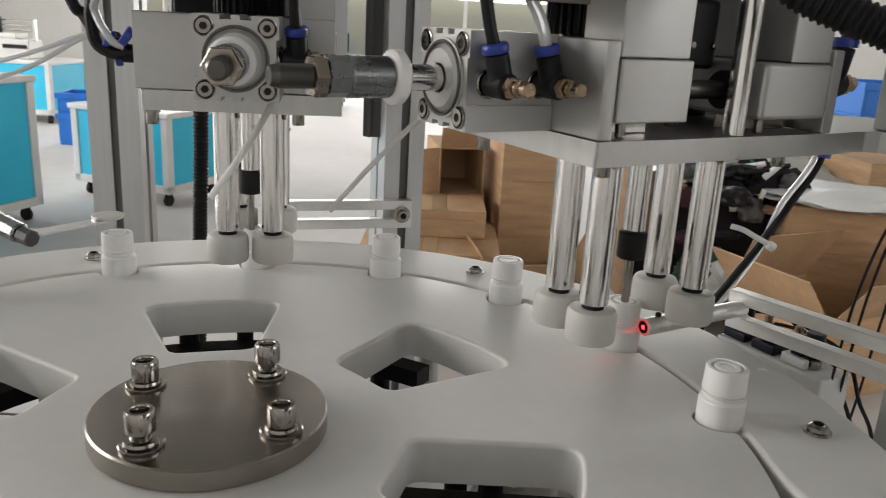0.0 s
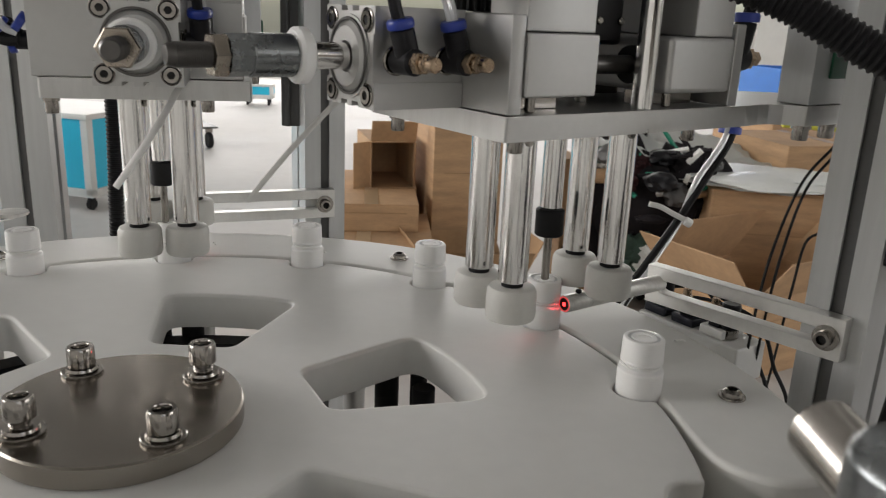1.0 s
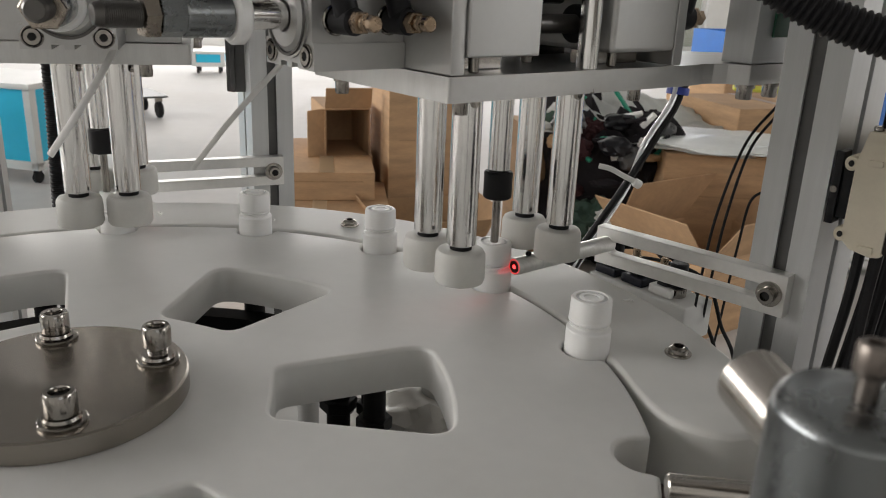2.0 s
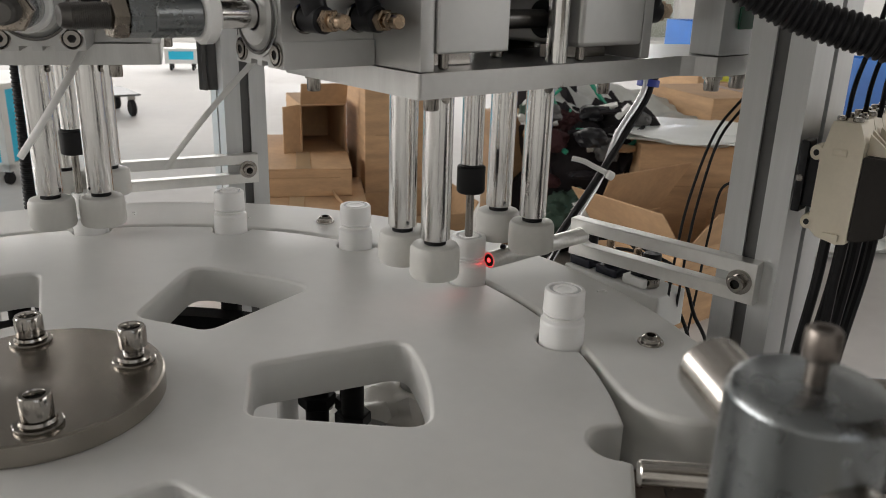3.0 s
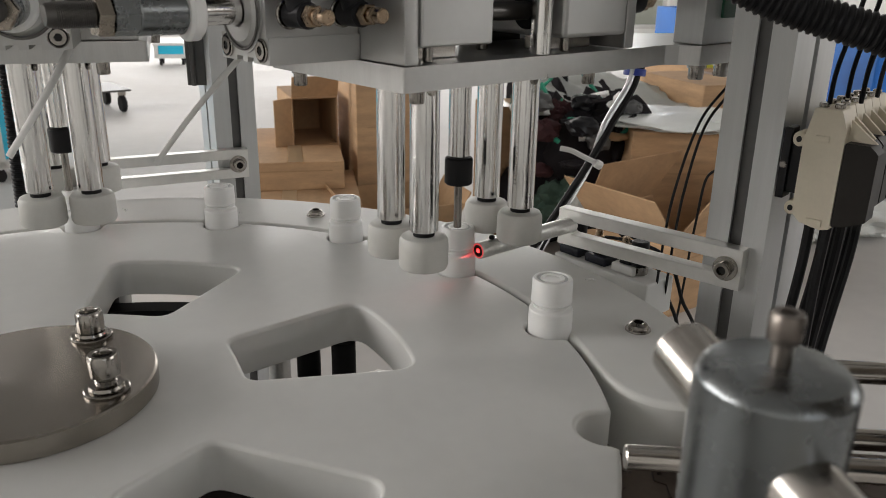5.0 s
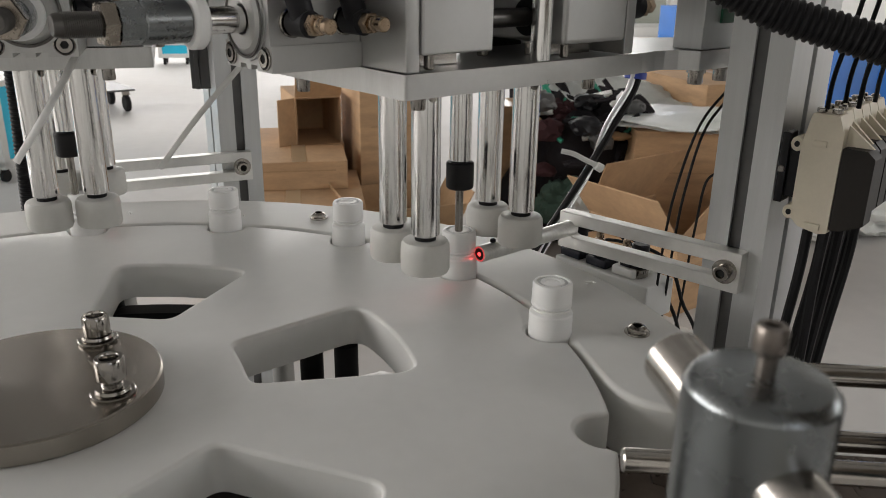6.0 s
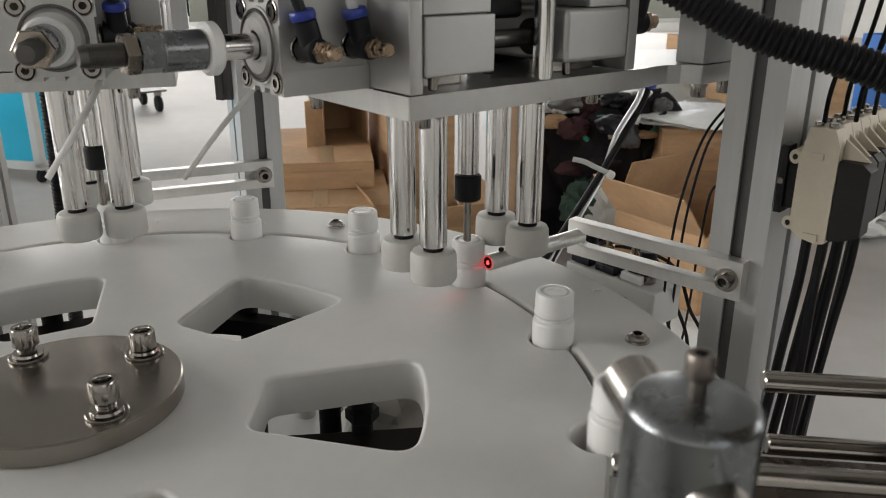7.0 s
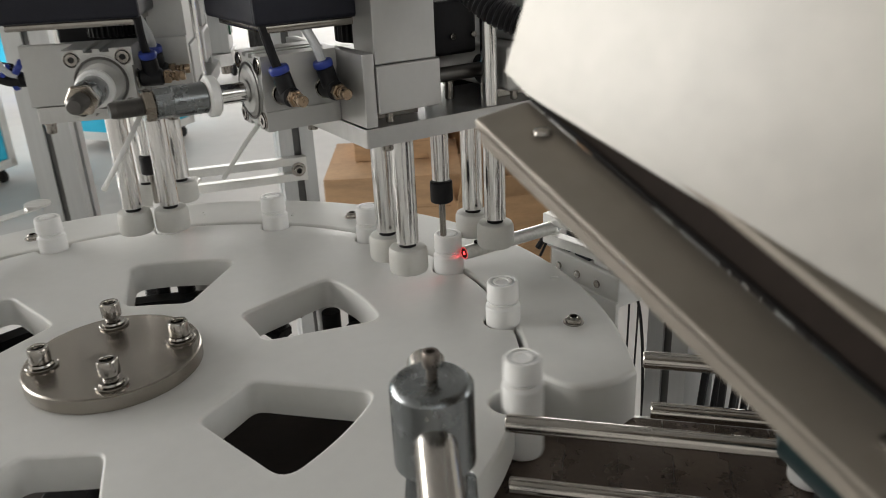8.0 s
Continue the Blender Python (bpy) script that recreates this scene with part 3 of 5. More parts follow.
    sec = [(-0.0192, -0.0192), (-0.007, -0.0192), (-0.007, -0.0172), (-0.002, -0.0172), (-0.002, -0.0192), (0.002, -0.0192), (0.002, -0.0172), (0.007, -0.0172), (0.007, -0.0192), (0.0192, -0.0192),
           (0.0192, -0.009), (0.0172, -0.009), (0.0172, 0.009), (0.0192, 0.009),
           (0.0192, 0.0192), (0.007, 0.0192), (0.007, 0.0172), (0.002, 0.0172), (0.002, 0.0192), (-0.002, 0.0192), (-0.002, 0.0172), (-0.007, 0.0172), (-0.007, 0.0192), (-0.0192, 0.0192), (-0.0192, 0.009), (-0.0180, 0.009), (-0.0180, -0.009), (-0.0192, -0.009)]
    merge(body, prism(sec, 0, 0.0415, 0.0003))
    turn = Matrix.Translation((face, cyl_t, zc)) @ Matrix(((0, 0, 1, 0), (1, 0, 0, 0), (0, 1, 0, 0), (0, 0, 0, 1)))
    bmesh.ops.transform(body, matrix=turn, verts=body.verts)
    cy = part("air_cylinder", body, M_ALU, h, "square aluminium compact air cylinder")
    part("end_cap", lathe([(0.0060, -0.0022), (0.0115, -0.0022), (0.0135, -0.0004), (0.0150, 0.0002), (0.0150, -0.0008), (0.0160, -0.0008), (0.0160, 0.0004)], 40, turn), M_ALU, cy)
    # dark ring added for the shadow of the recess round the end cap
    part("recess_shade_ring", lathe([(0.0136, -0.0012), (0.0139, -0.0016), (0.0148, -0.0016), (0.0150, -0.0011)], 40, turn), M_THREAD, cy, "dark ring for the shade in the cap's recess")
    for a in (-1, 1):
        for c in (-1, 1):
            sc = part("corner_screw", lathe([(0.0046, 0.0), (0.0046, -0.0006), (0.0041, -0.0008), (0.0041, -0.0002), (0.0034, -0.0002), (0.0034, -0.0012), (0.0018, -0.0012), (0.0018, -0.0004), (0, -0.0004)], 20, turn @ Matrix.Translation((a * 0.0140, c * 0.0140, 0))), M_STEEL, cy)
            # black disc and ring give socket and recess their shade by colour
            part("hex_socket_shade", lathe([(0, -0.0005), (0.0018, -0.0005), (0.0018, -0.0008), (0, -0.0008)], 6, turn @ Matrix.Translation((a * 0.0140, c * 0.0140, 0))), M_SOCKET, sc)
            part("screw_recess_shade", lathe([(0.0041, -0.00035), (0.0034, -0.00035)], 20, turn @ Matrix.Translation((a * 0.0140, c * 0.0140, 0))), M_SOCKET, sc)
    ax = lambda d: (face - d + back, cyl_t, zc)
    a0 = lambda d: (face - d, cyl_t, zc)
    part("piston_rod", rod(a0(-0.002), ax(0.0190), 0.0052), M_CHROME, cy)
    part("collar", rod(ax(0.0185), ax(0.0245), 0.0106, 0.0012, 32), M_CAP, cy, "white plastic stop collar")
    sl = merge(rod(ax(0.0246), ax(0.0420), 0.0080, 0.0006, 32), lathe([(0.0077, 0), (0.0077, 0.0085), (0, 0.0085)], 8, axis_to(ax(0.0420), ax(0.0505))[0]))
    part("adjusting_sleeve", sl, M_CLAMP, cy, "polished steel adjusting sleeve")
    part("lock_nut", hexnut(ax(0.0508), ax(0.0562), 0.0084), M_NUT, cy, "brown steel lock nut")
    th = bmesh.new()
    path = []
    for i in range(38):
        path += [(0.0043 if i % 2 else 0.0046, 0.00035 * i)]
    merge(th, lathe([(0, 0)] + path + [(0.0040, 0.0148), (0.0034, 0.0156), (0, 0.0158)], 20, axis_to(ax(0.0563), ax(0.0760))[0]))
    part("threaded_end", th, M_THREAD, cy)
    banjo(cy, -0.1030, cyl_t - 0.0195, 1.0905, [(-0.113, cyl_t - 0.024, 1.135), (-0.110, cyl_t - 0.012, 1.165), (-0.080, cyl_t + 0.02, 1.20), (-0.03, 0.05, 1.26)])
    banjo(cy, -0.0790, cyl_t - 0.0195, 1.0905, [(-0.093, cyl_t - 0.018, 1.132), (-0.100, cyl_t + 0.000, 1.155), (-0.095, 0.03, 1.19), (-0.06, 0.07, 1.26)])
    # fittings on the outer jaw's cylinder
    ob = part("rear_fitting", merge(rod((0.0716, -0.030, 1.0930), (0.0960, -0.030, 1.0930), 0.0062), rod((0.0900, -0.030, 1.0930), (0.0920, -0.032, 1.1110), 0.0056)), M_BLACK, h)
    part("release_ring", lathe([(0.0034, 0), (0.0064, 0), (0.0066, 0.003), (0.0058, 0.0044), (0.0034, 0.0046)], 24, Matrix.Translation((0.0920, -0.032, 1.1108))), M_BLUE, ob, "blue release ring")
    part("brass_plug", merge(hexnut((0.0961, -0.030, 1.093), (0.1010, -0.030, 1.093), 0.0056), hexnut((0.1010, -0.030, 1.093), (0.1070, -0.030, 1.093), 0.0040)), M_BRASS, ob, "nickel-brass hexagonal screw")
    part("air_tube", sweep([(0.092, -0.032, 1.112), (0.094, -0.035, 1.13), (0.10, -0.03, 1.16), (0.12, 0.0, 1.22)], 0.0031, 10, 8), M_BLACK, ob)
    return h


RIGHT_AT, RIGHT_ANGLE = (0.1816, 0.0980), 32.0
LEFT_AT, LEFT_ANGLE = (-0.0322, 0.1930), 100.0
capping_head(RIGHT_AT, RIGHT_ANGLE, 0.0015, 0.0, "aluminium capping head with chromed spindles beside a sensor arm")
far_head = capping_head(LEFT_AT, LEFT_ANGLE, -0.0020, 0.0030, "aluminium capping head with its air cylinder rod pushed out", -0.0510, 0.0492)


side = part("side_fitting", merge(rod((-0.060, 0.0525, 1.0880), (-0.060, 0.0600, 1.0880), 0.0046), rod((-0.060, 0.0570, 1.0880), (-0.062, 0.0640, 1.0930), 0.0044)), M_BLACK, far_head)
part("release_ring", rod((-0.0621, 0.0642, 1.0932), (-0.0628, 0.0665, 1.0950), 0.0052), M_BLUE, side, "blue release ring")
part("release_ring", rod((-0.0585, 0.0602, 1.0868), (-0.0590, 0.0636, 1.0862), 0.0052), M_BLUE, side, "blue release ring")
part("release_ring", rod((-0.0660, 0.0540, 1.0955), (-0.0668, 0.0572, 1.0978), 0.0050), M_BLUE, side, "blue release ring")


# ---- posts and brackets ----
def profile_outline(w, d, pitch=0.030):
    """Section of a T-slot extrusion."""
    s, dep, inner, dep2 = 0.0034, 0.0020, 0.0070, 0.0075
    pts = []

    def side(p, q):
        p, q = Vector(p), Vector(q)
        u = (q - p).normalized()
        n = Vector((-u.y, u.x))
        l = (q - p).length
        k = max(1, int(l / pitch))
        pts.append(tuple(p))
        for i in range(k):
            c = p + u * (l * (i + 0.5) / k)
            for a, b in ((-s, 0), (-s, dep), (-inner, dep), (-inner, dep2), (inner, dep2), (inner, dep), (s, dep), (s, 0)):
                pts.append(tuple(c + u * a + n * b))
    side((-w / 2, -d / 2), (w / 2, -d / 2))
    side((w / 2, -d / 2), (w / 2, d / 2))
    side((w / 2, d / 2), (-w / 2, d / 2))
    side((-w / 2, d / 2), (-w / 2, -d / 2))
    return pts


def post(m, w, d, z0, z1, label):
    p = thing("profile_post", m, label, "post", "aluminium profile posts")
    bm = bmesh.new()
    o = profile_outline(w, d)
    lo = [bm.verts.new((x, y, z0)) for x, y in o]
    hi = [bm.verts.new((x, y, z1)) for x, y in o]
    bm.faces.new(lo[::-1]), bm.faces.new(hi)
    for i in range(len(o)):
        bm.faces.new((lo[i], lo[(i + 1) % len(o)], hi[(i + 1) % len(o)], hi[i]))
    part("extrusion", bm, M_PROFILE, p)
    for y in (-d / 2,):
        # strip added in the groove, its inner shade given as grey
        part("slot_shade", box(-0.0066, 0.0066, y + 0.0040, y + 0.0070, z0, z1, 0), M_SLOT, p)
    part("foot_plate", box(-w / 2 - 0.02, w / 2 + 0.02, -d / 2 - 0.02, d / 2 + 0.02, 0.0, 0.008, 0.001), M_STEEL, p)
    return p


# local x runs along the bracket bar, local y away from the turntable
POST_R = pose(0.3499, 0.0987, 0, 0, 0, -50.4)
POST_L = pose(0.0400, 0.3680, 0, 0, 0, 17.1)
post(POST_R, 0.0315, 0.060, 0.008, 1.75, "natural aluminium slotted profile post with relay modules")
post(POST_L, 0.0315, 0.060, 0.008, 1.75, "natural aluminium slotted profile post with a slotted bracket")
post(pose(-0.2098, 0.4150, 0, 0, 0, 1), 0.045, 0.030, 0.008, 1.75, "natural aluminium slotted profile post behind the turntable")


def sensor_arm(m, shift, label):
    """Slotted flat bar on a post; m is the post's pose."""
    a = thing("slotted_bracket", m, label, "bracket", "slotted brackets on the posts")
    # bar in front of the post's face
    y0, y1 = -0.0382, -0.0302
    x0, x1, z0, z1 = shift - 0.1130, shift, 0.9502, 0.9726
    s0, s1, c, hh = shift - 0.1020, shift - 0.0150, (0.9502 + 0.9726) / 2, 0.0038
    out = [(x0, z0), (x1, z0), (x1, z1), (x0, z1)]
    hole = [(s1 + hh * math.cos(radians(t)), c + hh * math.sin(radians(t))) for t in range(-90, 91, 15)] + [(s0 + hh * math.cos(radians(t)), c + hh * math.sin(radians(t))) for t in range(90, 271, 15)]
    dense = []
    for p, q in zip(out, out[1:] + out[:1]):
        dense += [p]
    bm = slab([dense, hole], 0, y1 - y0, 0.0004, 1)
    bmesh.ops.transform(bm, matrix=Matrix(((1, 0, 0, 0), (0, 0, -1, y1), (0, 1, 0, 0), (0, 0, 0, 1))), verts=bm.verts)
    part("slotted_bar", bm, M_BRUSH, a, "slotted aluminium flat bar")
    sc = part("clamp_screw", lathe([(0, 0.0), (0.0066, 0.0), (0.0067, 0.0012), (0.0043, 0.0014), (0.0043, 0.0056), (0.0039, 0.0061), (0.0025, 0.0061), (0.0024, 0.0036), (0, 0.0040)], 24, Matrix.Translation((shift - 0.0080, y0, c)) @ pose(0, 0, 0, 90, 0, 0)), M_STEEL, a)
    # socket shade drawn as a black hexagon
    part("hex_socket_shade", lathe([(0, 0.0037), (0.0024, 0.0037), (0.0024, 0.0041), (0, 0.0041)], 6, Matrix.Translation((shift - 0.0080, y0, c)) @ pose(0, 0, 0, 90, 0, 0)), M_SOCKET, sc)
    return a


arm_r = sensor_arm(POST_R, 0.0085, "slotted aluminium arm clamped to the post beside the turntable")
arm_l = sensor_arm(POST_L, 0.0060, "slotted aluminium arm clamped to the far post")


def sensor(tip, end, label):
    s = thing("light_sensor", Matrix(), label, "sensor", "optical sensors")
    m, l = axis_to(tip, end)
    part("barrel", lathe([(0.0022, 0.0006), (0.0030, 0.0), (0.0044, 0.0), (0.0047, 0.0004), (0.0047, l), (0, l)], 28, m), M_BRUSH, s, "brushed metal sensor barrel")
    part("lens_rim", lathe([(0.0034, -0.0001), (0.0037, -0.0003), (0.0041, -0.0003), (0.0042, 0.0)], 28, m), M_LEDRING, s)
    part("bezel", lathe([(0, -0.00005), (0.0034, -0.00005)], 24, m), M_SOCKET, s)
    part("diode", lathe([(0, -0.0007), (0.0010, -0.0004), (0.0012, -0.0001)], 14, m), M_LED, s, "glowing red diode")
    top = m @ Vector((0, 0, 0.010))
    part("indicator", rod((top.x, top.y, tip[2] + 0.0046), (top.x, top.y, tip[2] + 0.0068), 0.0016), M_BLACK, s)
    d = bpy.data.lights.new("sensor_beam", "SPOT")
    d.energy, d.color, d.spot_size, d.spot_blend, d.shadow_soft_size = 0.013, (1.0, 0.05, 0.06), radians(60), 0.9, 0.002
    beam = new("sensor_beam", d)
    aim = Vector(tip) - (Vector(end) - Vector(tip)).normalized() * 0.06 - Vector((0, 0, 0.012))
    start = Vector(tip) - (Vector(end) - Vector(tip)).normalized() * 0.0015
    beam.matrix_world = look(start, aim)


sensor((0.1956, 0.1103, 0.9628), (0.2610, 0.1512, 0.9628), "slim metal optical sensor with a red light, above the guard ring")
sensor((-0.0340, 0.2330, 0.9628), (-0.0400, 0.3080, 0.9628), "slim metal optical sensor behind the far capping head")


# column blocks that carry the heads' base plates
def column(origin, angle, label):
    c = thing("head_column", pose(origin[0], origin[1], 0, 0, 0, angle), label, "column", "columns of the capping heads")
    part("column_block", box(0.1150, 0.1700, -0.0582, -0.0405, 1.0718, 1.30, 0.0006), M_PROFILE, c)
    part("label_strip", box(0.1290, 0.1520, -0.0598, -0.0584, 1.0850, 1.0985, 0.0005), M_GREENDARK, c, "dark green terminal strip")
    return c


column(RIGHT_AT, RIGHT_ANGLE, "aluminium column block standing on the head's base plate")
column(LEFT_AT, LEFT_ANGLE, "aluminium column block on the far head's base plate")
single("linear_rail", merge(box(0.0130, 0.0300, 0.3560, 0.3700, 1.0180, 1.40, 0.001), box(0.0165, 0.0200, 0.3535, 0.3562, 1.0180, 1.40, 0.0004)), M_DARKSLOT, "dark grey linear guide rail hanging behind the heads", "guide rail")


# ---- relay modules on the side of the post ----
def relay_row():
    g = thing("relay_carrier", pose(0.3395, 0.0538, 0, 0, 0, -50.4), "black steel carrier rail for relay modules on the post", "mounting rail")
    part("din_rail", merge(box(-0.006, 0.001, 0.004, 0.070, 1.006, 1.035, 0.0005), box(-0.0100, -0.006, 0.002, 0.012, 1.003, 1.038, 0.0005)), M_BLACK, g)
    part("rail_screw", rod((-0.0080, 0.0018, 1.020), (-0.0080, 0.0006, 1.020), 0.0018), M_STEEL, g)
    base = None
    for i in range(6):
        y = 0.0135 * i
        m = pose(0.3395, 0.0538, 0, 0, 0, -50.4) @ pose(0, y, 0) @ Matrix.Diagonal((0.86, 1.0, 1.0, 1.0))
        if base is None:
            base = thing("relay_module", m, "beige relay socket with a smoked plug-in relay", "relay", "relay modules on the post")
            out = [(0.0, 0.9975), (0.005, 0.9935), (0.016, 0.9915), (0.0212, 0.9925), (0.0212, 1.0405), (0.0175, 1.0490), (0.0035, 1.0490), (0.0, 1.0330)]
            b = prism(rounded(out, 0.001, 2), 0, 0.0126, 0.0005)
            bmesh.ops.transform(b, matrix=Matrix(((1, 0, 0, 0), (0, 0, 1, 0), (0, 1, 0, 0), (0, 0, 0, 1))), verts=b.verts)
            so = part("socket", b, M_BEIGE, base, "beige plastic relay socket")
            part("catch", box(0.006, 0.0135, -0.0009, 0.0002, 1.0335, 1.0365, 0.0003), M_BEIGE, so)
            part("catch", box(0.0085, 0.017, -0.0012, 0.0002, 0.9930, 0.9965, 0.0003), M_BEIGE, so)
            for x, z in ((-0.0022, 1.0335), (-0.0010, 0.9998)):
                lug = merge(rod((x, 0.0, z), (x, 0.011, z), 0.0036), rod((x, -0.0002, z), (x, 0.0, z), 0.0016))
                part("lug", lug, M_BEIGE, so)
                # black disc in place of the shade inside the lug's hole
                part("lug_hole_shade", rod((x, -0.0005, z), (x, -0.0001, z), 0.0015, 0.0001, 12), M_SOCKET, so)
            rl = prism(rounded([(0.0215, 0.9940), (0.0280, 0.9950), (0.0385, 0.9990), (0.0385, 1.0310), (0.0340, 1.0345), (0.0215, 1.0345)], 0.001, 2), 0.0006, 0.0120, 0.0006)
            bmesh.ops.transform(rl, matrix=Matrix(((1, 0, 0, 0), (0, 0, 1, 0), (0, 1, 0, 0), (0, 0, 0, 1))), verts=rl.verts)
            part("relay", rl, M_SMOKE, base, "smoked brown plug-in relay")
            wedge = prism([(0.0215, 1.0348), (0.0360, 1.0348), (0.0215, 1.0445)], 0.0050, 0.0070)
            bmesh.ops.transform(wedge, matrix=Matrix(((1, 0, 0, 0), (0, 0, 1, 0), (0, 1, 0, 0), (0, 0, 0, 1))), verts=wedge.verts)
            part("ejector", wedge, M_BEIGE, base)
            for x in (0.006, 0.014):
                part("terminal_screw", rod((x, 0.006, 1.0488), (x, 0.006, 1.0512), 0.0028), M_STEEL, base)
        else:
            copy_thing(base, m)


relay_row()


def cable(points, r, material, name, label, category="cable", group="cables", seg=8, n=8):
    return single(name, sweep(points, r, seg, n), material, label, category, group)


def near_post(x, y, z):
    v = pose(0.3395, 0.0538, 0, 0, 0, -50.4) @ Vector((x, y, z))
    return (v.x, v.y, v.z)


rng = random.Random(4)
for i in range(7):
    x, y = 0.008 + 0.0040 * (i % 4), 0.006 + 0.0125 * (i % 6)
    dx = rng.uniform(-0.006, 0.004)
    cable([near_post(x, y, 0.9925), near_post(x - 0.001, y, 0.965), near_post(x - 0.004 + 0.6 * dx, y + 0.003, 0.91), near_post(x - 0.009 + dx, y + 0.006, 0.82), near_post(x - 0.014 + dx, y + 0.008, 0.6), near_post(x - 0.015, y, 0.3)], 0.0025, M_RUBBER, "control_cable", "thick black control cable hanging below the relays")
for i in range(9):
    x, y = 0.007 + 0.010 * (i % 2), 0.006 + 0.0135 * (i % 6)
    cable([near_post(x, y, 1.0505), near_post(x + 0.001, y, 1.068), near_post(x + 0.006, y + 0.004, 1.10), near_post(x + 0.012, y + 0.006, 1.16)], 0.0011, M_RUBBER, "signal_wire", "thin signal wire rising from the relays", "wire", "wires")
WIRE = [(0.3396, 0.130, 1.0496), (0.3244, 0.130, 1.0276), (0.3143, 0.130, 0.9885), (0.3130, 0.135, 0.9500), (0.3180, 0.150, 0.9000), (0.3250, 0.180, 0.8000), (0.3300, 0.210, 0.5000)]
for off, drop in ((0.0, 0.0), (0.0075, 0.006), (0.021, 0.050)):
    cable([(x + off * min(1.0, 0.2 + 0.35 * k), y + off * 0.3, z - drop * max(0.0, 1.0 - 0.3 * k)) for k, (x, y, z) in enumerate(WIRE)], 0.0008, M_RUBBER, "signal_wire", "thin black sensor wire looping down beside the post", "wire", "wires")

# air tubes at the far head's side
cable([(-0.088, 0.150, 1.200), (-0.0915, 0.124, 1.135), (-0.0919, 0.118, 1.1131), (-0.0930, 0.118, 1.1050), (-0.0911, 0.118, 1.0930), (-0.0838, 0.118, 1.0882), (-0.0780, 0.120, 1.0880)], 0.0030, M_RUBBER, "air_tube", "black air tube looping beside the far head", "air tube", "air tubes")
cable([(-0.082, 0.150, 1.180), (-0.0885, 0.118, 1.1180), (-0.0897, 0.116, 1.1079), (-0.0827, 0.116, 1.0948), (-0.0770, 0.118, 1.0915)], 0.0020, M_CLEAR, "air_tube", "clear air tube looping beside the far head", "air tube", "air tubes")
cable([(-0.135, 0.150, 1.170), (-0.1113, 0.135, 1.1152), (-0.1047, 0.135, 1.1058), (-0.0960, 0.130, 1.0975), (-0.0830, 0.124, 1.0955)], 0.0030, M_RUBBER, "air_tube", "black air tube looping beside the far head", "air tube", "air tubes")
cable([(-0.0860, 0.122, 1.0960), (-0.0998, 0.125, 1.0959), (-0.1207, 0.125, 1.0883), (-0.1448, 0.125, 1.0805), (-0.2000, 0.130, 1.0660), (-0.2600, 0.150, 1.0300), (-0.2830, 0.158, 0.9850)], 0.0012, M_CLEAR, "air_tube", "thin clear air tube running out from the far head", "air tube", "air tubes")
cable([(-0.0860, 0.122, 1.0940), (-0.0999, 0.125, 1.0948), (-0.1243, 0.125, 1.0811), (-0.1457, 0.125, 1.0722), (-0.2000, 0.130, 1.0540), (-0.2600, 0.145, 1.0200), (-0.2900, 0.155, 0.9850)], 0.0012, M_CLEAR, "air_tube", "thin clear air tube running out from the far head", "air tube", "air tubes")

# corrugated conduits
hose = thing("corrugated_conduit", Matrix(), "black corrugated cable conduit hanging across the machine", "conduit", "conduits")
part("gland", rod((0.1935, 0.0655, 1.163), (0.1925, 0.0590, 1.162), 0.0115, 0.001), M_BLACK, hose, "black plastic gland")
part("hose", sweep([(0.192, 0.060, 1.162), (0.188, 0.037, 1.153), (0.2100, 0.013, 1.1300), (0.2423, 0.0025, 1.1165), (0.275, -0.010, 1.099), (0.310, -0.024, 1.088), (0.3598, -0.042, 1.071), (0.43, -0.065, 1.045), (0.50, -0.09, 1.0)], 0.0070, 20, 12, ribs=0.0027), M_HOSE, hose)
hose = thing("corrugated_conduit", Matrix(), "black corrugated cable conduit behind the far head", "conduit", "conduits")
part("gland", rod((-0.1600, 0.4500, 0.0), (-0.1600, 0.4500, 0.020), 0.0105, 0.001), M_BLACK, hose, "black plastic gland")
part("hose", sweep([(-0.1500, 0.4500, 1.30), (-0.1495, 0.4500, 1.10), (-0.1500, 0.4500, 1.00), (-0.1540, 0.4500, 0.90), (-0.1600, 0.4500, 0.70), (-0.1600, 0.4500, 0.30), (-0.1600, 0.4500, 0.004)], 0.0072, 14, 10, ribs=0.0036), M_HOSE, hose)

# air tubes and cable behind the sensor arm, with a nylon tie
cable([(0.3336, 0.2515, 1.060), (0.3336, 0.2515, 1.0349), (0.3188, 0.2515, 1.004), (0.3042, 0.2515, 0.976), (0.2857, 0.2515, 0.9443), (0.262, 0.2525, 0.905)], 0.0027, M_RUBBER, "air_tube", "black air tube slanting down behind the sensor arm", "air tube", "air tubes")
cable([(0.3290, 0.2500, 1.060), (0.3290, 0.2500, 1.0349), (0.3140, 0.2520, 1.004), (0.3060, 0.2555, 0.972), (0.2925, 0.2570, 0.944), (0.272, 0.2570, 0.905)], 0.0022, M_CLEAR, "air_tube", "clear air tube slanting down behind the sensor arm", "air tube", "air tubes")
fit_up = thing("push_fitting", Matrix(), "black push-in air fitting with a blue ring under the plate", "air fitting")
part("fitting_body", rod((0.334, 0.255, 1.0425), (0.335, 0.255, 1.0612), 0.0066), M_BLACK, fit_up)
part("release_ring", rod((0.3335, 0.2545, 1.0375), (0.334, 0.255, 1.0424), 0.0078), M_BLUE, fit_up, "blue release ring")
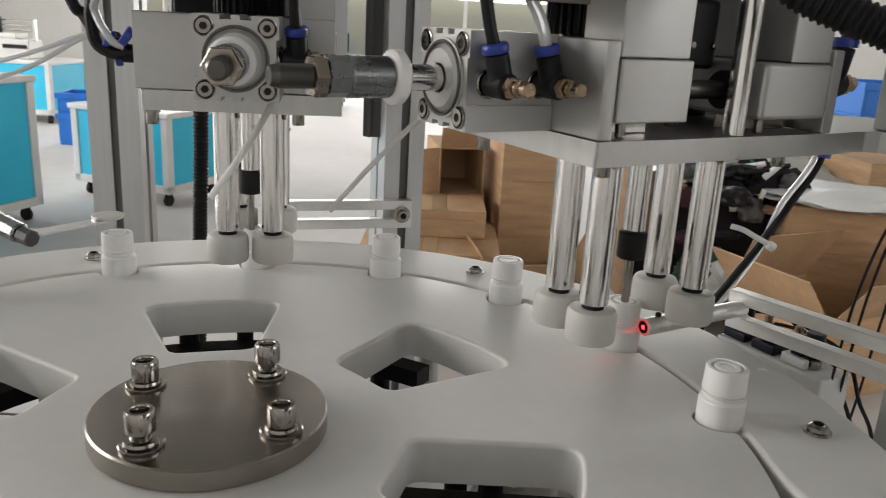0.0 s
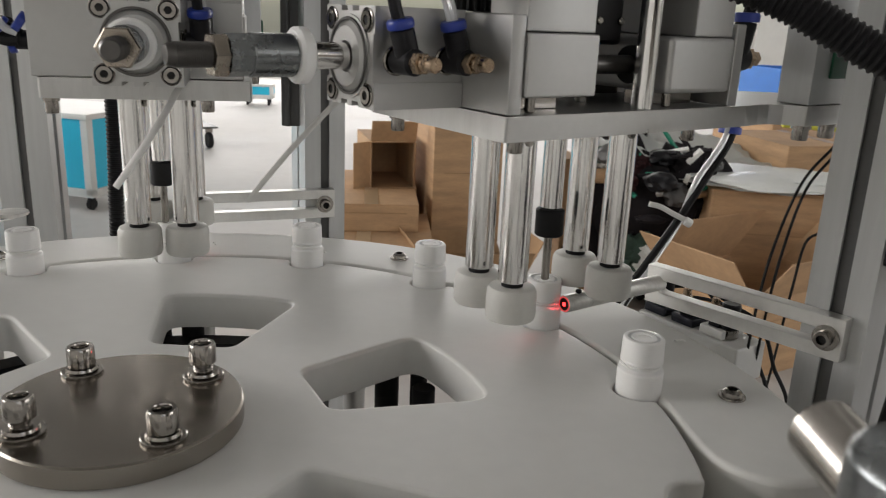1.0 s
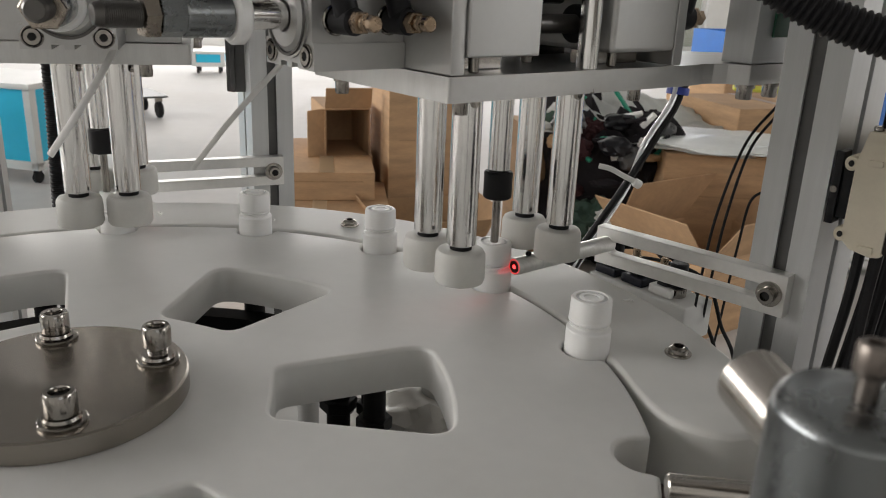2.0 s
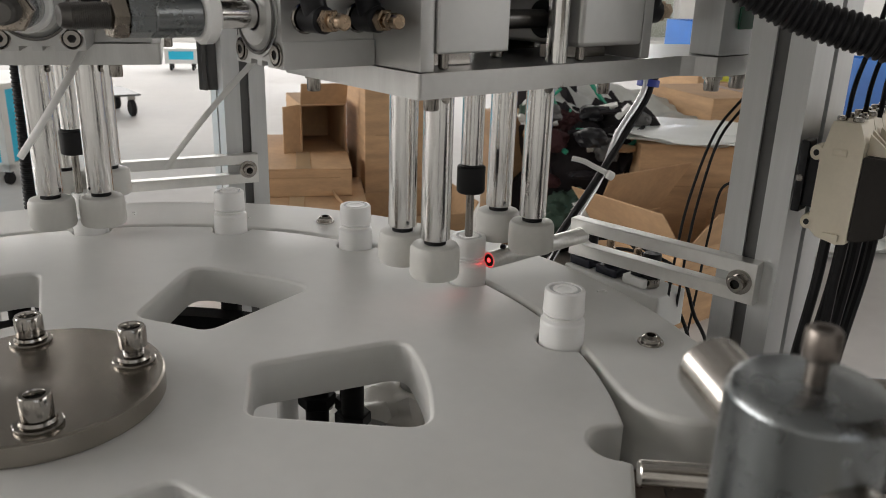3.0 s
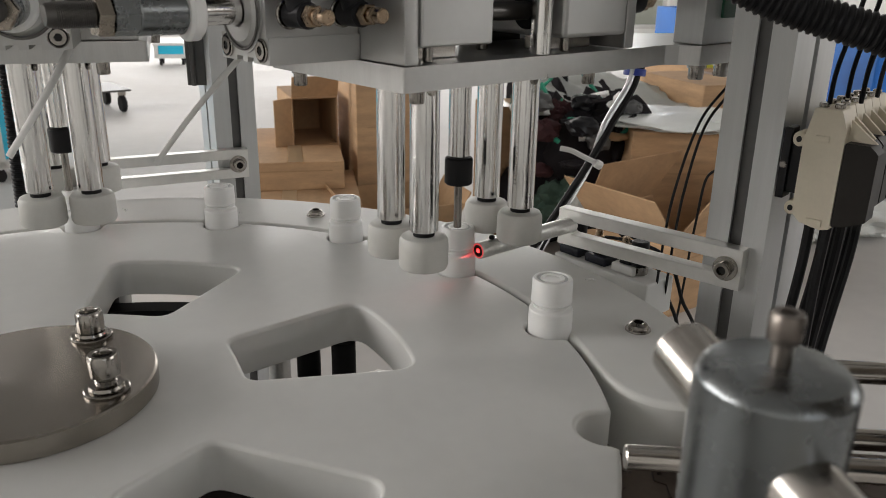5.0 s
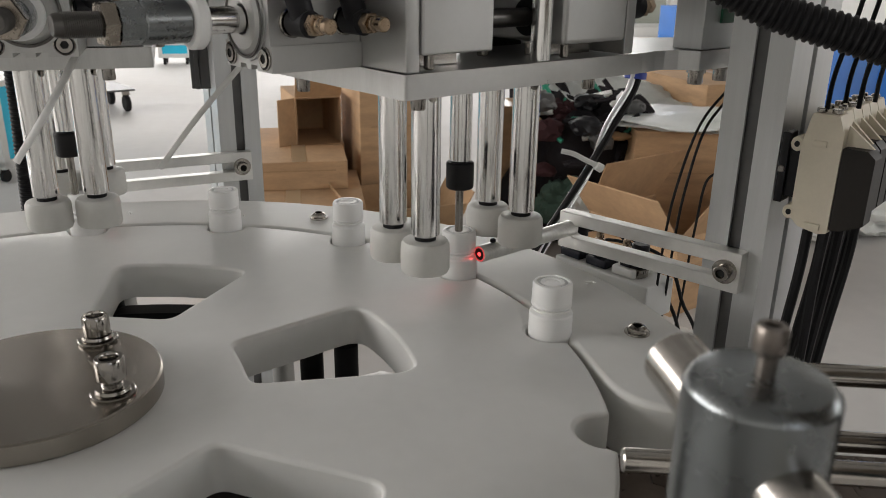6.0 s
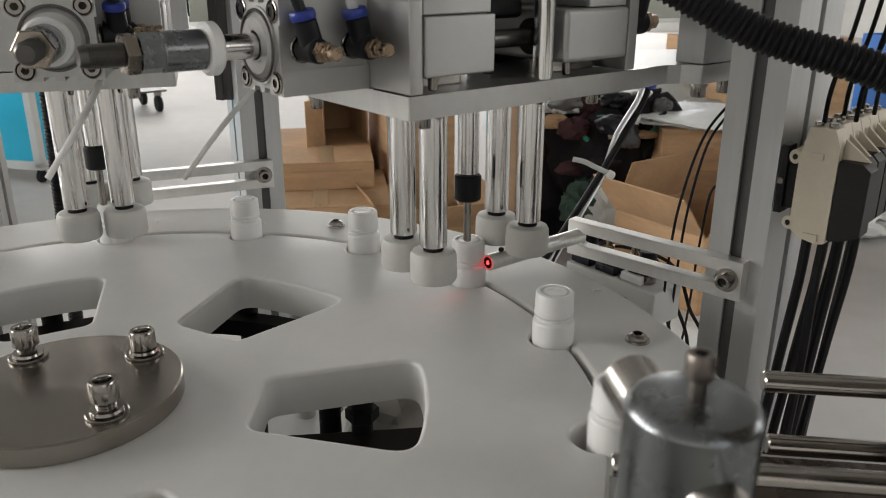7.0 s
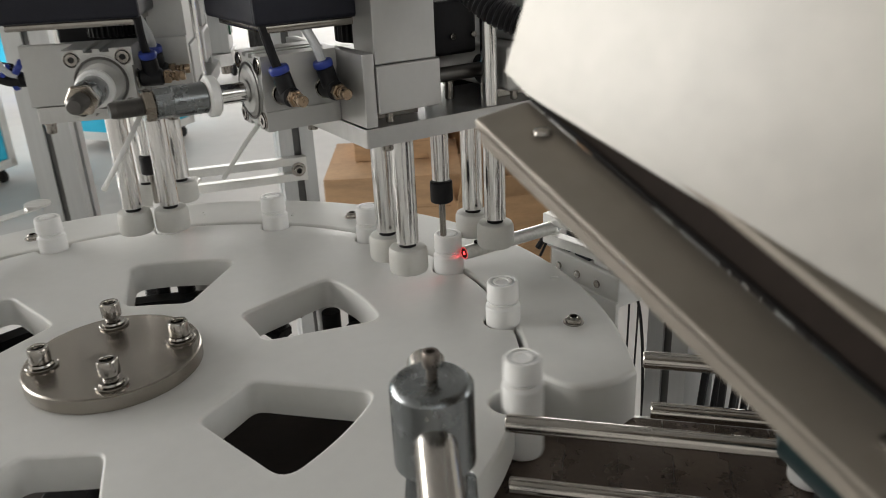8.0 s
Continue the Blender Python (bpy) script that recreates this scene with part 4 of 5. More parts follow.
single("nylon_tie", merge(sweep([(0.2815, 0.2500, 0.9874), (0.2900, 0.249, 0.9855), (0.2989, 0.2485, 0.9811), (0.3124, 0.2485, 0.9748)], 0.0019, 8, 8, flat=0.4, up=(0.3, 0.0, 0.9)), rod((0.3075, 0.2470, 0.9768), (0.3120, 0.2470, 0.9743), 0.0032)), M_TIE, "white nylon cable tie with a long tail", "cable tie", "cable ties")


# ---- nylon ties that hang from the cylinders ----
def tie(points, label):
    single("nylon_tie", sweep(points, 0.0017, 8, 8, flat=0.3, up=(0.8, 0.0, -0.4)), M_TIE, label, "cable tie", "cable ties")


tie([(0.0159, 0.1444, 1.1278), (0.0027, 0.1404, 1.0899), (-0.0016, 0.1126, 1.0684), (-0.0103, 0.09, 1.047), (-0.0268, 0.09, 1.0238)], "white nylon cable tie with a cut tail hanging from the cylinder")
tie([(0.0760, 0.190, 1.0660), (0.0681, 0.192, 1.0562), (0.0398, 0.200, 1.025), (0.0090, 0.225, 0.9870)], "white nylon cable tie with a cut tail below the second cylinder")


# ---- valve island below the guard ring ----
def valve_island():
    v = thing("valve_island", pose(0.2964, 0.1788, 0, 0, 0, -58.8), "grey solenoid valve block with black fittings below the guard ring", "valve block")
    part("manifold", box(-0.034, 0.042, -0.014, 0.014, 0.9030, 0.9270, 0.0012), M_WHITEFRAME, v, "pale grey manifold")
    for i in range(3):
        x = -0.024 + 0.022 * i
        so = part("solenoid", box(x - 0.0085, x + 0.0085, -0.011, 0.011, 0.9272, 0.9330, 0.001), M_WHITEFRAME if i == 2 else M_NAVY, v, "solenoid valve")
        part("plug", box(x - 0.004, x + 0.004, -0.009, 0.002, 0.9331, 0.9375, 0.0008), M_BLACK, so)
        part("port_screw", rod((x, -0.0141, 0.9150), (x, -0.0160, 0.9150), 0.0030), M_STEEL, v)
    for x, y in ((-0.013, 0.006), (0.009, 0.006)):
        si = merge(rod((x, y, 0.9331), (x, y, 0.9372), 0.0030), hexnut((x, y, 0.9373), (x, y, 0.9405), 0.0040))
        merge(si, rod((x, y, 0.9406), (x, y, 0.9455), 0.0026))
        part("silencer", si, M_BRASS, v, "brass silencer")
    for x, y in ((0.026, -0.002), (-0.029, 0.004)):
        f = part("fitting", rod((x, y, 0.9331), (x, y, 0.9490), 0.0056, 0.0008), M_BLACK, v, "black push-in air fitting")
        part("fitting_collar", rod((x, y, 0.9275), (x, y, 0.9330), 0.0062), M_STEEL, f)
    part("bracket", box(-0.040, 0.046, -0.020, -0.0165, 0.850, 0.9100, 0.0006), M_WHITEFRAME, v)


valve_island()
for i in range(3):
    a = 0.011 * i
    cable([(0.262 + a, 0.235 - a, 0.905), (0.275 + a, 0.222 - a * 0.5, 0.940 - a * 0.4), (0.292 + a, 0.200 - a, 0.951 - a * 0.5), (0.306 + a, 0.180 - a, 0.944 - a * 0.4), (0.322 + a * 0.5, 0.165 - a, 0.915), (0.330 + a, 0.150, 0.86), (0.335, 0.15 + a, 0.7)], 0.0012, M_RUBBER, "valve_cable", "thin cable looping over the valve block", "cable", "cables")


# ---- machine table, supports and what shows through the windows ----
def table():
    t = thing("machine_table", Matrix(), "dark steel machine table below the turntable", "machine table")
    part("table_top", prism(rounded([(-0.42, -0.52), (0.20, -0.52), (0.20, -0.05), (0.24, 0.10), (0.15, 0.26), (-0.42, 0.26)], 0.02, 4), 0.790, 0.802, 0.001), M_TABLE, t)
    for x, y in ((-0.39, -0.49), (0.17, -0.49), (-0.39, 0.23), (0.12, 0.22)):
        part("table_leg", box(x - 0.02, x + 0.02, y - 0.02, y + 0.02, 0.0, 0.7898, 0.001), M_PROFILE, t)


table()
single("index_drive", merge(rod((0, 0, 0.8022), (0, 0, 0.867), 0.062, 0.003, 48), rod((0, 0, 0.867), (0, 0, 0.9298), 0.030, 0.001, 48)), M_BLACK, "black indexing gearbox under the disc", "gearbox")
for a in (20, 46, 70, 96, 128, 165, 210, 255, 300, 335):
    x, y = polar(0.232, a)
    if y < 0.245 and not (-20 < ((a + 180) % 360 - 180) < 6):
        single("support_pillar", rod((x, y, 0.8022), (x, y, 0.9208), 0.0075, 0.0005), M_ALU, "aluminium pillar that carries the guard ring", "pillar", "pillars under the ring")
for a, r, w in ((36, 0.150, 0.006), (41, 0.158, 0.0045), (47, 0.150, 0.0065), (72, 0.17, 0.006), (95, 0.168, 0.0065), (101, 0.172, 0.005), (112, 0.170, 0.006)):
    x, y = polar(r, a)
    single("black_rod", merge(rod((x, y, 0.8022), (x, y, 0.924), w, 0.0006), hexnut((x, y, 0.880), (x, y, 0.887), w * 1.6)), M_RUBBER, "black threaded rod under the turntable", "rod", "rods under the disc")
arc = [polar(0.1660, a) for a in range(60, 213, 4)] + [polar(0.1530, a) for a in range(212, 59, -4)]
single("sensor_ring", prism(arc, 0.9080, 0.9180, 0.0004), M_BLACK, "black curved plate under the turntable", "curved plate")
for a, z in ((82, 0.8062), (140, 0.8062), (200, 0.8022)):
    x, y = polar(0.1595, a)
    single("ring_post", rod((x, y, z), (x, y, 0.9078), 0.006), M_PROFILE, "aluminium post under the black curved plate", "post", "posts under the curved plate")
single("black_cable_loop", sweep([polar(0.13, a) + (0.900 + 0.012 * math.sin(a * 0.11),) for a in range(60, 150, 12)], 0.004, 8, 6), M_RUBBER, "black cable loop under the turntable", "cable", "cables")


def lump(name, centre, size, material, label, category, seed, rough=0.35, group="", sub=4):
    bm = bmesh.new()
    bmesh.ops.create_icosphere(bm, subdivisions=sub, radius=1)
    off = Vector((seed * 3.1, seed * 1.7, seed * 0.9))
    for v in bm.verts:
        d = noise.turbulence(v.co * 1.3 + off, 4, True) - 0.4
        v.co = v.co * (1 + rough * d)
        v.co.z = max(v.co.z, -0.75)
    bmesh.ops.transform(bm, matrix=Matrix.Translation(centre) @ Matrix.Diagonal((*size, 1)), verts=bm.verts)
    return single(name, bm, material, label, category, group)


lump("plastic_bag", (0.146, 0.160, 0.8255), (0.042, 0.045, 0.031), M_BAG, "crumpled white plastic bag on the machine table", "plastic bag", 3, 0.7)
lump("plastic_bag", (-0.05, 0.16, 0.818), (0.05, 0.03, 0.020), M_BAG, "crumpled white plastic bag on the machine table", "plastic bag", 5, 0.7)
cover = thing("drive_cover", Matrix(), "dark brown sheet metal cover under the turntable", "cover")
part("top_sheet", box(-0.02, 0.215, -0.30, 0.088, 0.8680, 0.8720, 0.0008), M_COVER, cover)
part("side_sheet", box(-0.02, -0.016, -0.30, 0.088, 0.8024, 0.8676, 0.0008), M_COVER, cover)
part("side_sheet", box(0.170, 0.174, -0.30, 0.088, 0.8024, 0.8676, 0.0008), M_COVER, cover)
single("drip_tray", box(-0.28, 0.10, 0.092, 0.25, 0.8024, 0.8060, 0.001), M_WHITEFRAME, "white sheet metal tray on the machine table", "tray")


# ---- conveyor that takes the bottles away ----
CONV = pose(0.2144, -0.0506, 0, 0, 0, -13.4)


def conveyor():
    c = thing("conveyor", CONV, "brown slat chain conveyor with round steel guide rails", "conveyor")
    part("side_frame", box(0.008, 1.40, -0.046, -0.041, 0.860, 0.9185, 0.0008), M_BRUSH, c)
    part("side_frame", box(0.030, 1.40, 0.041, 0.046, 0.860, 0.9185, 0.0008), M_BRUSH, c)
    part("bed", box(-0.010, 1.40, -0.0408, 0.0408, 0.880, 0.9150, 0.0008), M_TABLE, c)
    for name, y, z, x0 in (("guide_rail", -0.0285, 0.9580, 0.0000), ("guide_rail", -0.0330, 0.9270, 0.0020), ("guide_rail", 0.0150, 0.9710, 0.0600), ("guide_rail", 0.0150, 0.9430, 0.0650)):
        part(name, rod((x0, y, z), (1.40, y, z), 0.0042, 0.0006, 28), M_TUBE, c, "polished round steel guide rail")
    for y, z0 in ((-0.0285, 0.9), (0.0150, 0.9)):
        s = 1 if y > 0 else -1
        part("rail_holder", box(0.131, 0.156, y + s * 0.0044 - (0.0 if s > 0 else 0.022), y + s * 0.0044 + (0.022 if s > 0 else 0.0), 0.890, 1.002 if s > 0 else 0.975, 0.001), M_BLACK, c, "black plastic rail holder")
    part("clamp_knob", merge(rod((0.150, 0.030, 1.0022), (0.150, 0.030, 1.0180), 0.0035), box(0.136, 0.168, 0.024, 0.036, 1.0182, 1.0270, 0.003)), M_BLACK, c, "black wing knob")
    for x in (0.25, 1.2):
        part("conveyor_leg", box(x, x + 0.03, -0.020, 0.020, 0.0, 0.8798, 0.001), M_PROFILE, c)
    return c


conv = conveyor()

# feed motor
single("feed_motor", merge(rod((0.372, -0.092, 0.925), (0.360, -0.096, 1.012), 0.026, 0.003, 40), rod((0.360, -0.096, 1.012), (0.359, -0.0965, 1.02), 0.018, 0.001, 32)), M_NAVY, "dark green feed motor beside the conveyor", "motor")


# ---- rod clamp in front ----
def rod_clamp():
    k = thing("rod_clamp", pose(0.1790, -0.1930, 0), "satin steel cross clamp with a thumb screw and round bars", "rod clamp")
    part("clamp_body", lathe([(0, 1.0260), (0.0108, 1.0260), (0.0118, 1.0270), (0.0118, 1.0514), (0.0117, 1.0518), (0.0103, 1.0532), (0.0098, 1.0534), (0.0042, 1.0536), (0, 1.0537)], 48), M_CLAMP, k, "turned satin steel clamp body")
    part("thumb_screw", lathe([(0.0016, 1.0530), (0.0016, 1.0572), (0.0024, 1.0576), (0.0026, 1.0582), (0.0026, 1.0616), (0.0022, 1.0622), (0.0013, 1.0622), (0.0011, 1.0604), (0, 1.0604)], 20, Matrix.Translation((0.0003, 0.000, 0))), M_BOLT, k, "dark worn thumb screw")
    part("cross_bar", rod((-0.0022, 0.0260, 1.0437), (0.0172, -0.2300, 1.0090), 0.0060, 0.001, 32), M_TUBE, k, "round polished steel cross bar")
    part("upright_bar", rod((0.002, 0.002, 0.862), (0.002, 0.002, 1.0262), 0.0070, 0.001, 32), M_CLAMP, k)
    cl = part("lower_clamp", box(-0.010, 0.012, -0.012, 0.014, 0.985, 1.012, 0.002), M_CLAMP, k)
    part("side_screw", merge(rod((-0.0102, 0.0, 1.000), (-0.0150, 0.0, 1.000), 0.0018), rod((-0.0150, 0.0, 1.000), (-0.0195, 0.0, 1.000), 0.0034)), M_STEEL, cl)
    part("foot", box(-0.020, 0.020, -0.020, 0.020, 0.8024, 0.8640, 0.002), M_BLACK, k)


rod_clamp()


# ---- cream sheet-metal hood of the cap feeder ----
def sheet(points, thick):
    """A flat sheet on four corners, thick along the given vector."""
    bm = bmesh.new()
    t = Vector(thick)
    lo = [bm.verts.new(Vector(p)) for p in points]
    hi = [bm.verts.new(Vector(p) + t) for p in points]
    bm.faces.new(lo[::-1]), bm.faces.new(hi)
    n = len(points)
    for i in range(n):
        bm.faces.new((lo[i], lo[(i + 1) % n], hi[(i + 1) % n], hi[i]))
    bmesh.ops.recalc_face_normals(bm, faces=bm.faces)
    bmesh.ops.bevel(bm, geom=bm.edges[:], offset=0.0005, segments=2, affect="EDGES", profile=0.5)
    return bm


def hood():
    h = thing("feeder_chute", Matrix(), "bright sheet metal feeder chute with a taupe bent lip", "feeder chute")
    d = Vector((0.490, -0.798, -0.350))
    a = Vector((0.1922, -0.2110, 1.1300))
    w = Vector((0.0126, 0.0080, 0.0016))
    b = Vector((0.2047, -0.2031, 1.1325))
    c = Vector((0.1990, -0.2140, 1.1405))
    u = Vector((0.30, -0.02, 1.0))
    end = 0.28
    part("lip", sheet([a, a + d * end, a + d * end + w, a + w], (0, 0, -0.0025)), M_FLANGE, h, "taupe bent sheet lip")
    part("lip_hem", sheet([a + d * 0.002, a + d * end, a + d * end + Vector((0.0012, 0, 0)), a + d * 0.002 + Vector((0.0012, 0, 0))], (0, 0, -0.0050)), M_FLANGE, h)
    # black strip painted for the shadowed gap between lip and panel
    part("gap_shade", sheet([a + w + d * 0.001, a + w + d * end, b + d * end + Vector((-0.0010, -0.0006, 0.0012)), b + Vector((-0.0010, -0.0006, 0.0012))], (0.0004, 0.0003, 0.0002)), M_RUBBER, h, "black strip for the shadowed gap above the lip")
    low = b + d * end + u * 0.032
    part("panel", sheet([c, b, low, b + d * end + u * 0.36, c + u * 0.30], (0.0022, 0.0012, 0)), M_HOOD, h, "bright cream metal panel")
    # dark wedge added: shade under the panel's fold put into its colour
    part("under_panel_shade", sheet([b + Vector((-0.0008, -0.0005, 0.0002)), b + d * end + Vector((-0.0008, -0.0005, 0.0002)), low + Vector((0.0026, 0.0015, 0.004)), b + Vector((0.0026, 0.0015, 0.004))], (0.0010, 0.0006, 0.0002)), M_COVER, h, "dark brown sheet for the shade below the panel")
    for q in (0.012, 0.10):
        p = a + w * 0.66 + d * q
        part("rivet", lathe([(0.0022, 0.0), (0.0020, 0.0008), (0.0012, 0.0013), (0, 0.0014)], 14, Matrix.Translation(p)), M_STEEL, h)
    m0 = Vector((0.285, -0.192, 1.048))
    part("vibrator", rod(m0, m0 + d * 0.12, 0.022, 0.009, 40), M_TEAL, h, "dark teal round vibrator motor")
    part("vibrator_bracket", rod(m0 + d * 0.05 + Vector((0, 0, 0.018)), m0 + d * 0.05 + Vector((0.0, 0.0, 0.070)), 0.010), M_FLANGE, h)
    back = Vector((0.22, 0.12, 0))
    part("back_panel", sheet([c + back, c + d * end + back, c + d * end + back + u * 0.36, c + back + u * 0.30], (0.002, 0.001, 0)), M_HOOD, h)
    part("floor_panel", sheet([c + d * 0.01 + Vector((0.006, 0.002, 0.002)), c + d * end + Vector((0.006, 0.002, 0.002)), c + d * end + back, c + d * 0.01 + back], (0, 0, -0.002)), M_FLANGE, h)
    f = c + d * 0.26 + back * 0.9
    part("chute_leg", box(f.x - 0.015, f.x + 0.015, f.y - 0.015, f.y + 0.015, 0.0, f.z - 0.004, 0.001), M_PROFILE, h)


hood()


# ---- cap placing finger at the far station ----
def finger():
    f = thing("cap_finger", Matrix(), "thin steel strip finger with a round pad over a bottle", "cap finger")
    part("strip", prism([(-0.1215, 0.1885), (-0.1295, 0.1935), (-0.1520, 0.1600), (-0.2940, 0.1645), (-0.2940, 0.1500), (-0.1440, 0.1500)][::-1], 0.9808, 0.9818, 0), M_BRUSH, f)
    part("pad", lathe([(0, 0.9820), (0.0092, 0.9820), (0.0096, 0.9826), (0.0096, 0.9840), (0, 0.9842)], 30, Matrix.Translation((-0.1255, 0.1935, 0))), M_BRUSH, f)
    part("holder", box(-0.320, -0.2945, 0.140, 0.176, 0.8022, 0.990, 0.001), M_ALU, f)


finger()
lever = thing("reject_arm", Matrix(), "grey bar with a dark end reaching over the disc", "arm")
part("bar", rod((-0.240, 0.165, 1.012), (-0.133, 0.108, 0.994), 0.0056, 0.001, 8), M_CLAMP, lever)
part("tip", rod((-0.1329, 0.1079, 0.994), (-0.124, 0.1035, 0.9925), 0.0046, 0.001, 8), M_DARKSLOT, lever, "dark grey rubber tip")
part("stand", box(-0.250, -0.235, 0.158, 0.175, 0.9506, 1.030, 0.001), M_ALU, lever)


# ---- background: cabinets, crates, cartons ----
def cabinet(m, w, d, h, label):
    c = thing("machine_cabinet", m, label, "cabinet", "cyan machine cabinets")
    z0 = 0.09
    for x in (-w / 2, w / 2 - 0.045):
        for y in (-d / 2, d / 2 - 0.045):
            part("upright", box(x, x + 0.045, y, y + 0.045, z0, h, 0.004), M_WHITEFRAME, c)
    part("top_plate", box(-w / 2 - 0.01, w / 2 + 0.01, -d / 2 - 0.01, d / 2 + 0.01, h, h + 0.03, 0.004), M_WHITEFRAME, c)
    part("bottom_rail", box(-w / 2, w / 2, -d / 2, d / 2, z0 - 0.01, z0 + 0.035, 0.004), M_WHITEFRAME, c)
    for y0, y1 in ((-d / 2 + 0.008, -d / 2 + 0.016), (d / 2 - 0.016, d / 2 - 0.008)):
        part("panel", box(-w / 2 + 0.046, w / 2 - 0.046, y0, y1, z0 + 0.036, h - 0.001, 0.002), M_CYAN, c, "cyan sheet panel")
    for x0, x1 in ((-w / 2 + 0.008, -w / 2 + 0.016), (w / 2 - 0.016, w / 2 - 0.008)):
        part("panel", box(x0, x1, -d / 2 + 0.046, d / 2 - 0.046, z0 + 0.036, h - 0.001, 0.002), M_CYAN, c, "cyan sheet panel")
    for x in (-w / 2 + 0.06, w / 2 - 0.06):
        for y in (-d / 2 + 0.06, d / 2 - 0.06):
            ca = part("castor", merge(rod((x - 0.014, y, 0.032), (x + 0.014, y, 0.032), 0.032, 0.004), box(x - 0.018, x + 0.018, y - 0.012, y + 0.012, 0.055, 0.0795, 0.002)), M_RUBBER, c, "black swivel castor")
    return c


cabinet(pose(-2.468, 3.284, 0, 0, 0, 72.3), 0.95, 0.6, 0.70, "cyan panelled machine cabinet with white frame on castors")
cabinet(pose(-1.752, 4.353, 0, 0, 0, -20.4), 0.69, 0.5, 0.50, "low cyan panelled machine cabinet on castors")
cabinet(pose(-4.143, 7.116, 0, 0, 0, -6.0), 1.2, 0.6, 0.515, "far cyan panelled machine cabinet carrying a bench machine")
cabinet(pose(-1.52, 9.35, 0, 0, 0, 4), 0.36, 0.32, 0.22, "small far cyan machine cabinet on castors")


def crate(m, w, d, h, label):
    c = thing("crate", m, label, "crate", "blue crates")
    part("base", box(-w / 2, w / 2, -d / 2, d / 2, 0, 0.02, 0.004), M_BIN, c)
    for x0, x1, y0, y1 in ((-w / 2, -w / 2 + 0.015, -d / 2, d / 2), (w / 2 - 0.015, w / 2, -d / 2, d / 2), (-w / 2 + 0.016, w / 2 - 0.016, -d / 2, -d / 2 + 0.015), (-w / 2 + 0.016, w / 2 - 0.016, d / 2 - 0.015, d / 2)):
        part("side", box(x0, x1, y0, y1, 0.0202, h, 0.003), M_BIN, c)
    part("rim", box(-w / 2 - 0.015, w / 2 + 0.015, -d / 2 - 0.015, -d / 2 - 0.001, h - 0.04, h, 0.003), M_BIN, c)


crate(pose(-2.94, 5.95, 0.0), 0.20, 0.3, 0.24, "blue plastic crate on the floor")
crate(pose(-2.92, 5.95, 0.24, 0, 0, 8), 0.26, 0.3, 0.16, "blue plastic crate stacked on another crate")
crate(pose(2.52, 4.52, 0.69, 0, 0, 10), 0.52, 0.4, 0.20, "blue plastic crate on a carton stack")
crate(pose(3.95, 4.75, 0.0, 0, 0, 6), 0.62, 0.5, 0.66, "tall blue plastic crate on the factory floor")


def bench_machine():
    b = thing("bench_machine", pose(-3.970, 7.047, 0.5455), "grey bench machine with a dark motor on a cyan cabinet", "machine")
    part("housing", box(-0.16, 0.14, -0.12, 0.12, 0, 0.17, 0.012), M_WHITEFRAME, b)
    part("front_slot", box(-0.10, 0.12, -0.126, -0.1202, 0.09, 0.125, 0.003), M_BLACK, b, "black slot in the housing")
    part("head", box(-0.14, 0.02, -0.10, 0.10, 0.1705, 0.22, 0.008), M_WHITEFRAME, b)
    part("motor", rod((-0.20, -0.02, 0.1710), (-0.20, -0.02, 0.36), 0.055, 0.01), M_BLACK, b, "black upright motor")
    part("motor_base", box(-0.26, -0.1605, -0.08, 0.06, 0.0, 0.1705, 0.006), M_WHITEFRAME, b)
    for z in (0.25, 0.29, 0.33):
        part("guide_bar", rod((-0.145, 0, z), (0.14, 0, z), 0.006), M_STEEL, b)
    part("bar_end", box(0.135, 0.155, -0.02, 0.02, 0.16, 0.345, 0.002), M_PROFILE, b)


bench_machine()


def trolley():
    t = thing("trolley", pose(-1.70, 6.25, 0, 0, 0, 30), "grey wire trolley with rubber wheels on the floor", "trolley")
    part("deck", box(-0.3, 0.3, -0.25, 0.25, 0.16, 0.175, 0.004), M_DARKSLOT, t)
    part("handle", sweep([(-0.28, -0.2, 0.19), (-0.34, -0.2, 0.6), (-0.36, -0.18, 0.85), (-0.36, 0.18, 0.85), (-0.34, 0.2, 0.6), (-0.28, 0.2, 0.19)], 0.014, 8, 6), M_STEEL, t)
    for x in (-0.24, 0.24):
        for y in (-0.2, 0.2):
            part("wheel", rod((x - 0.02, y, 0.065), (x + 0.02, y, 0.065), 0.065, 0.008), M_RUBBER, t)
            part("fork", box(x - 0.028, x + 0.028, y - 0.012, y + 0.012, 0.125, 0.1598, 0.002), M_STEEL, t)


trolley()


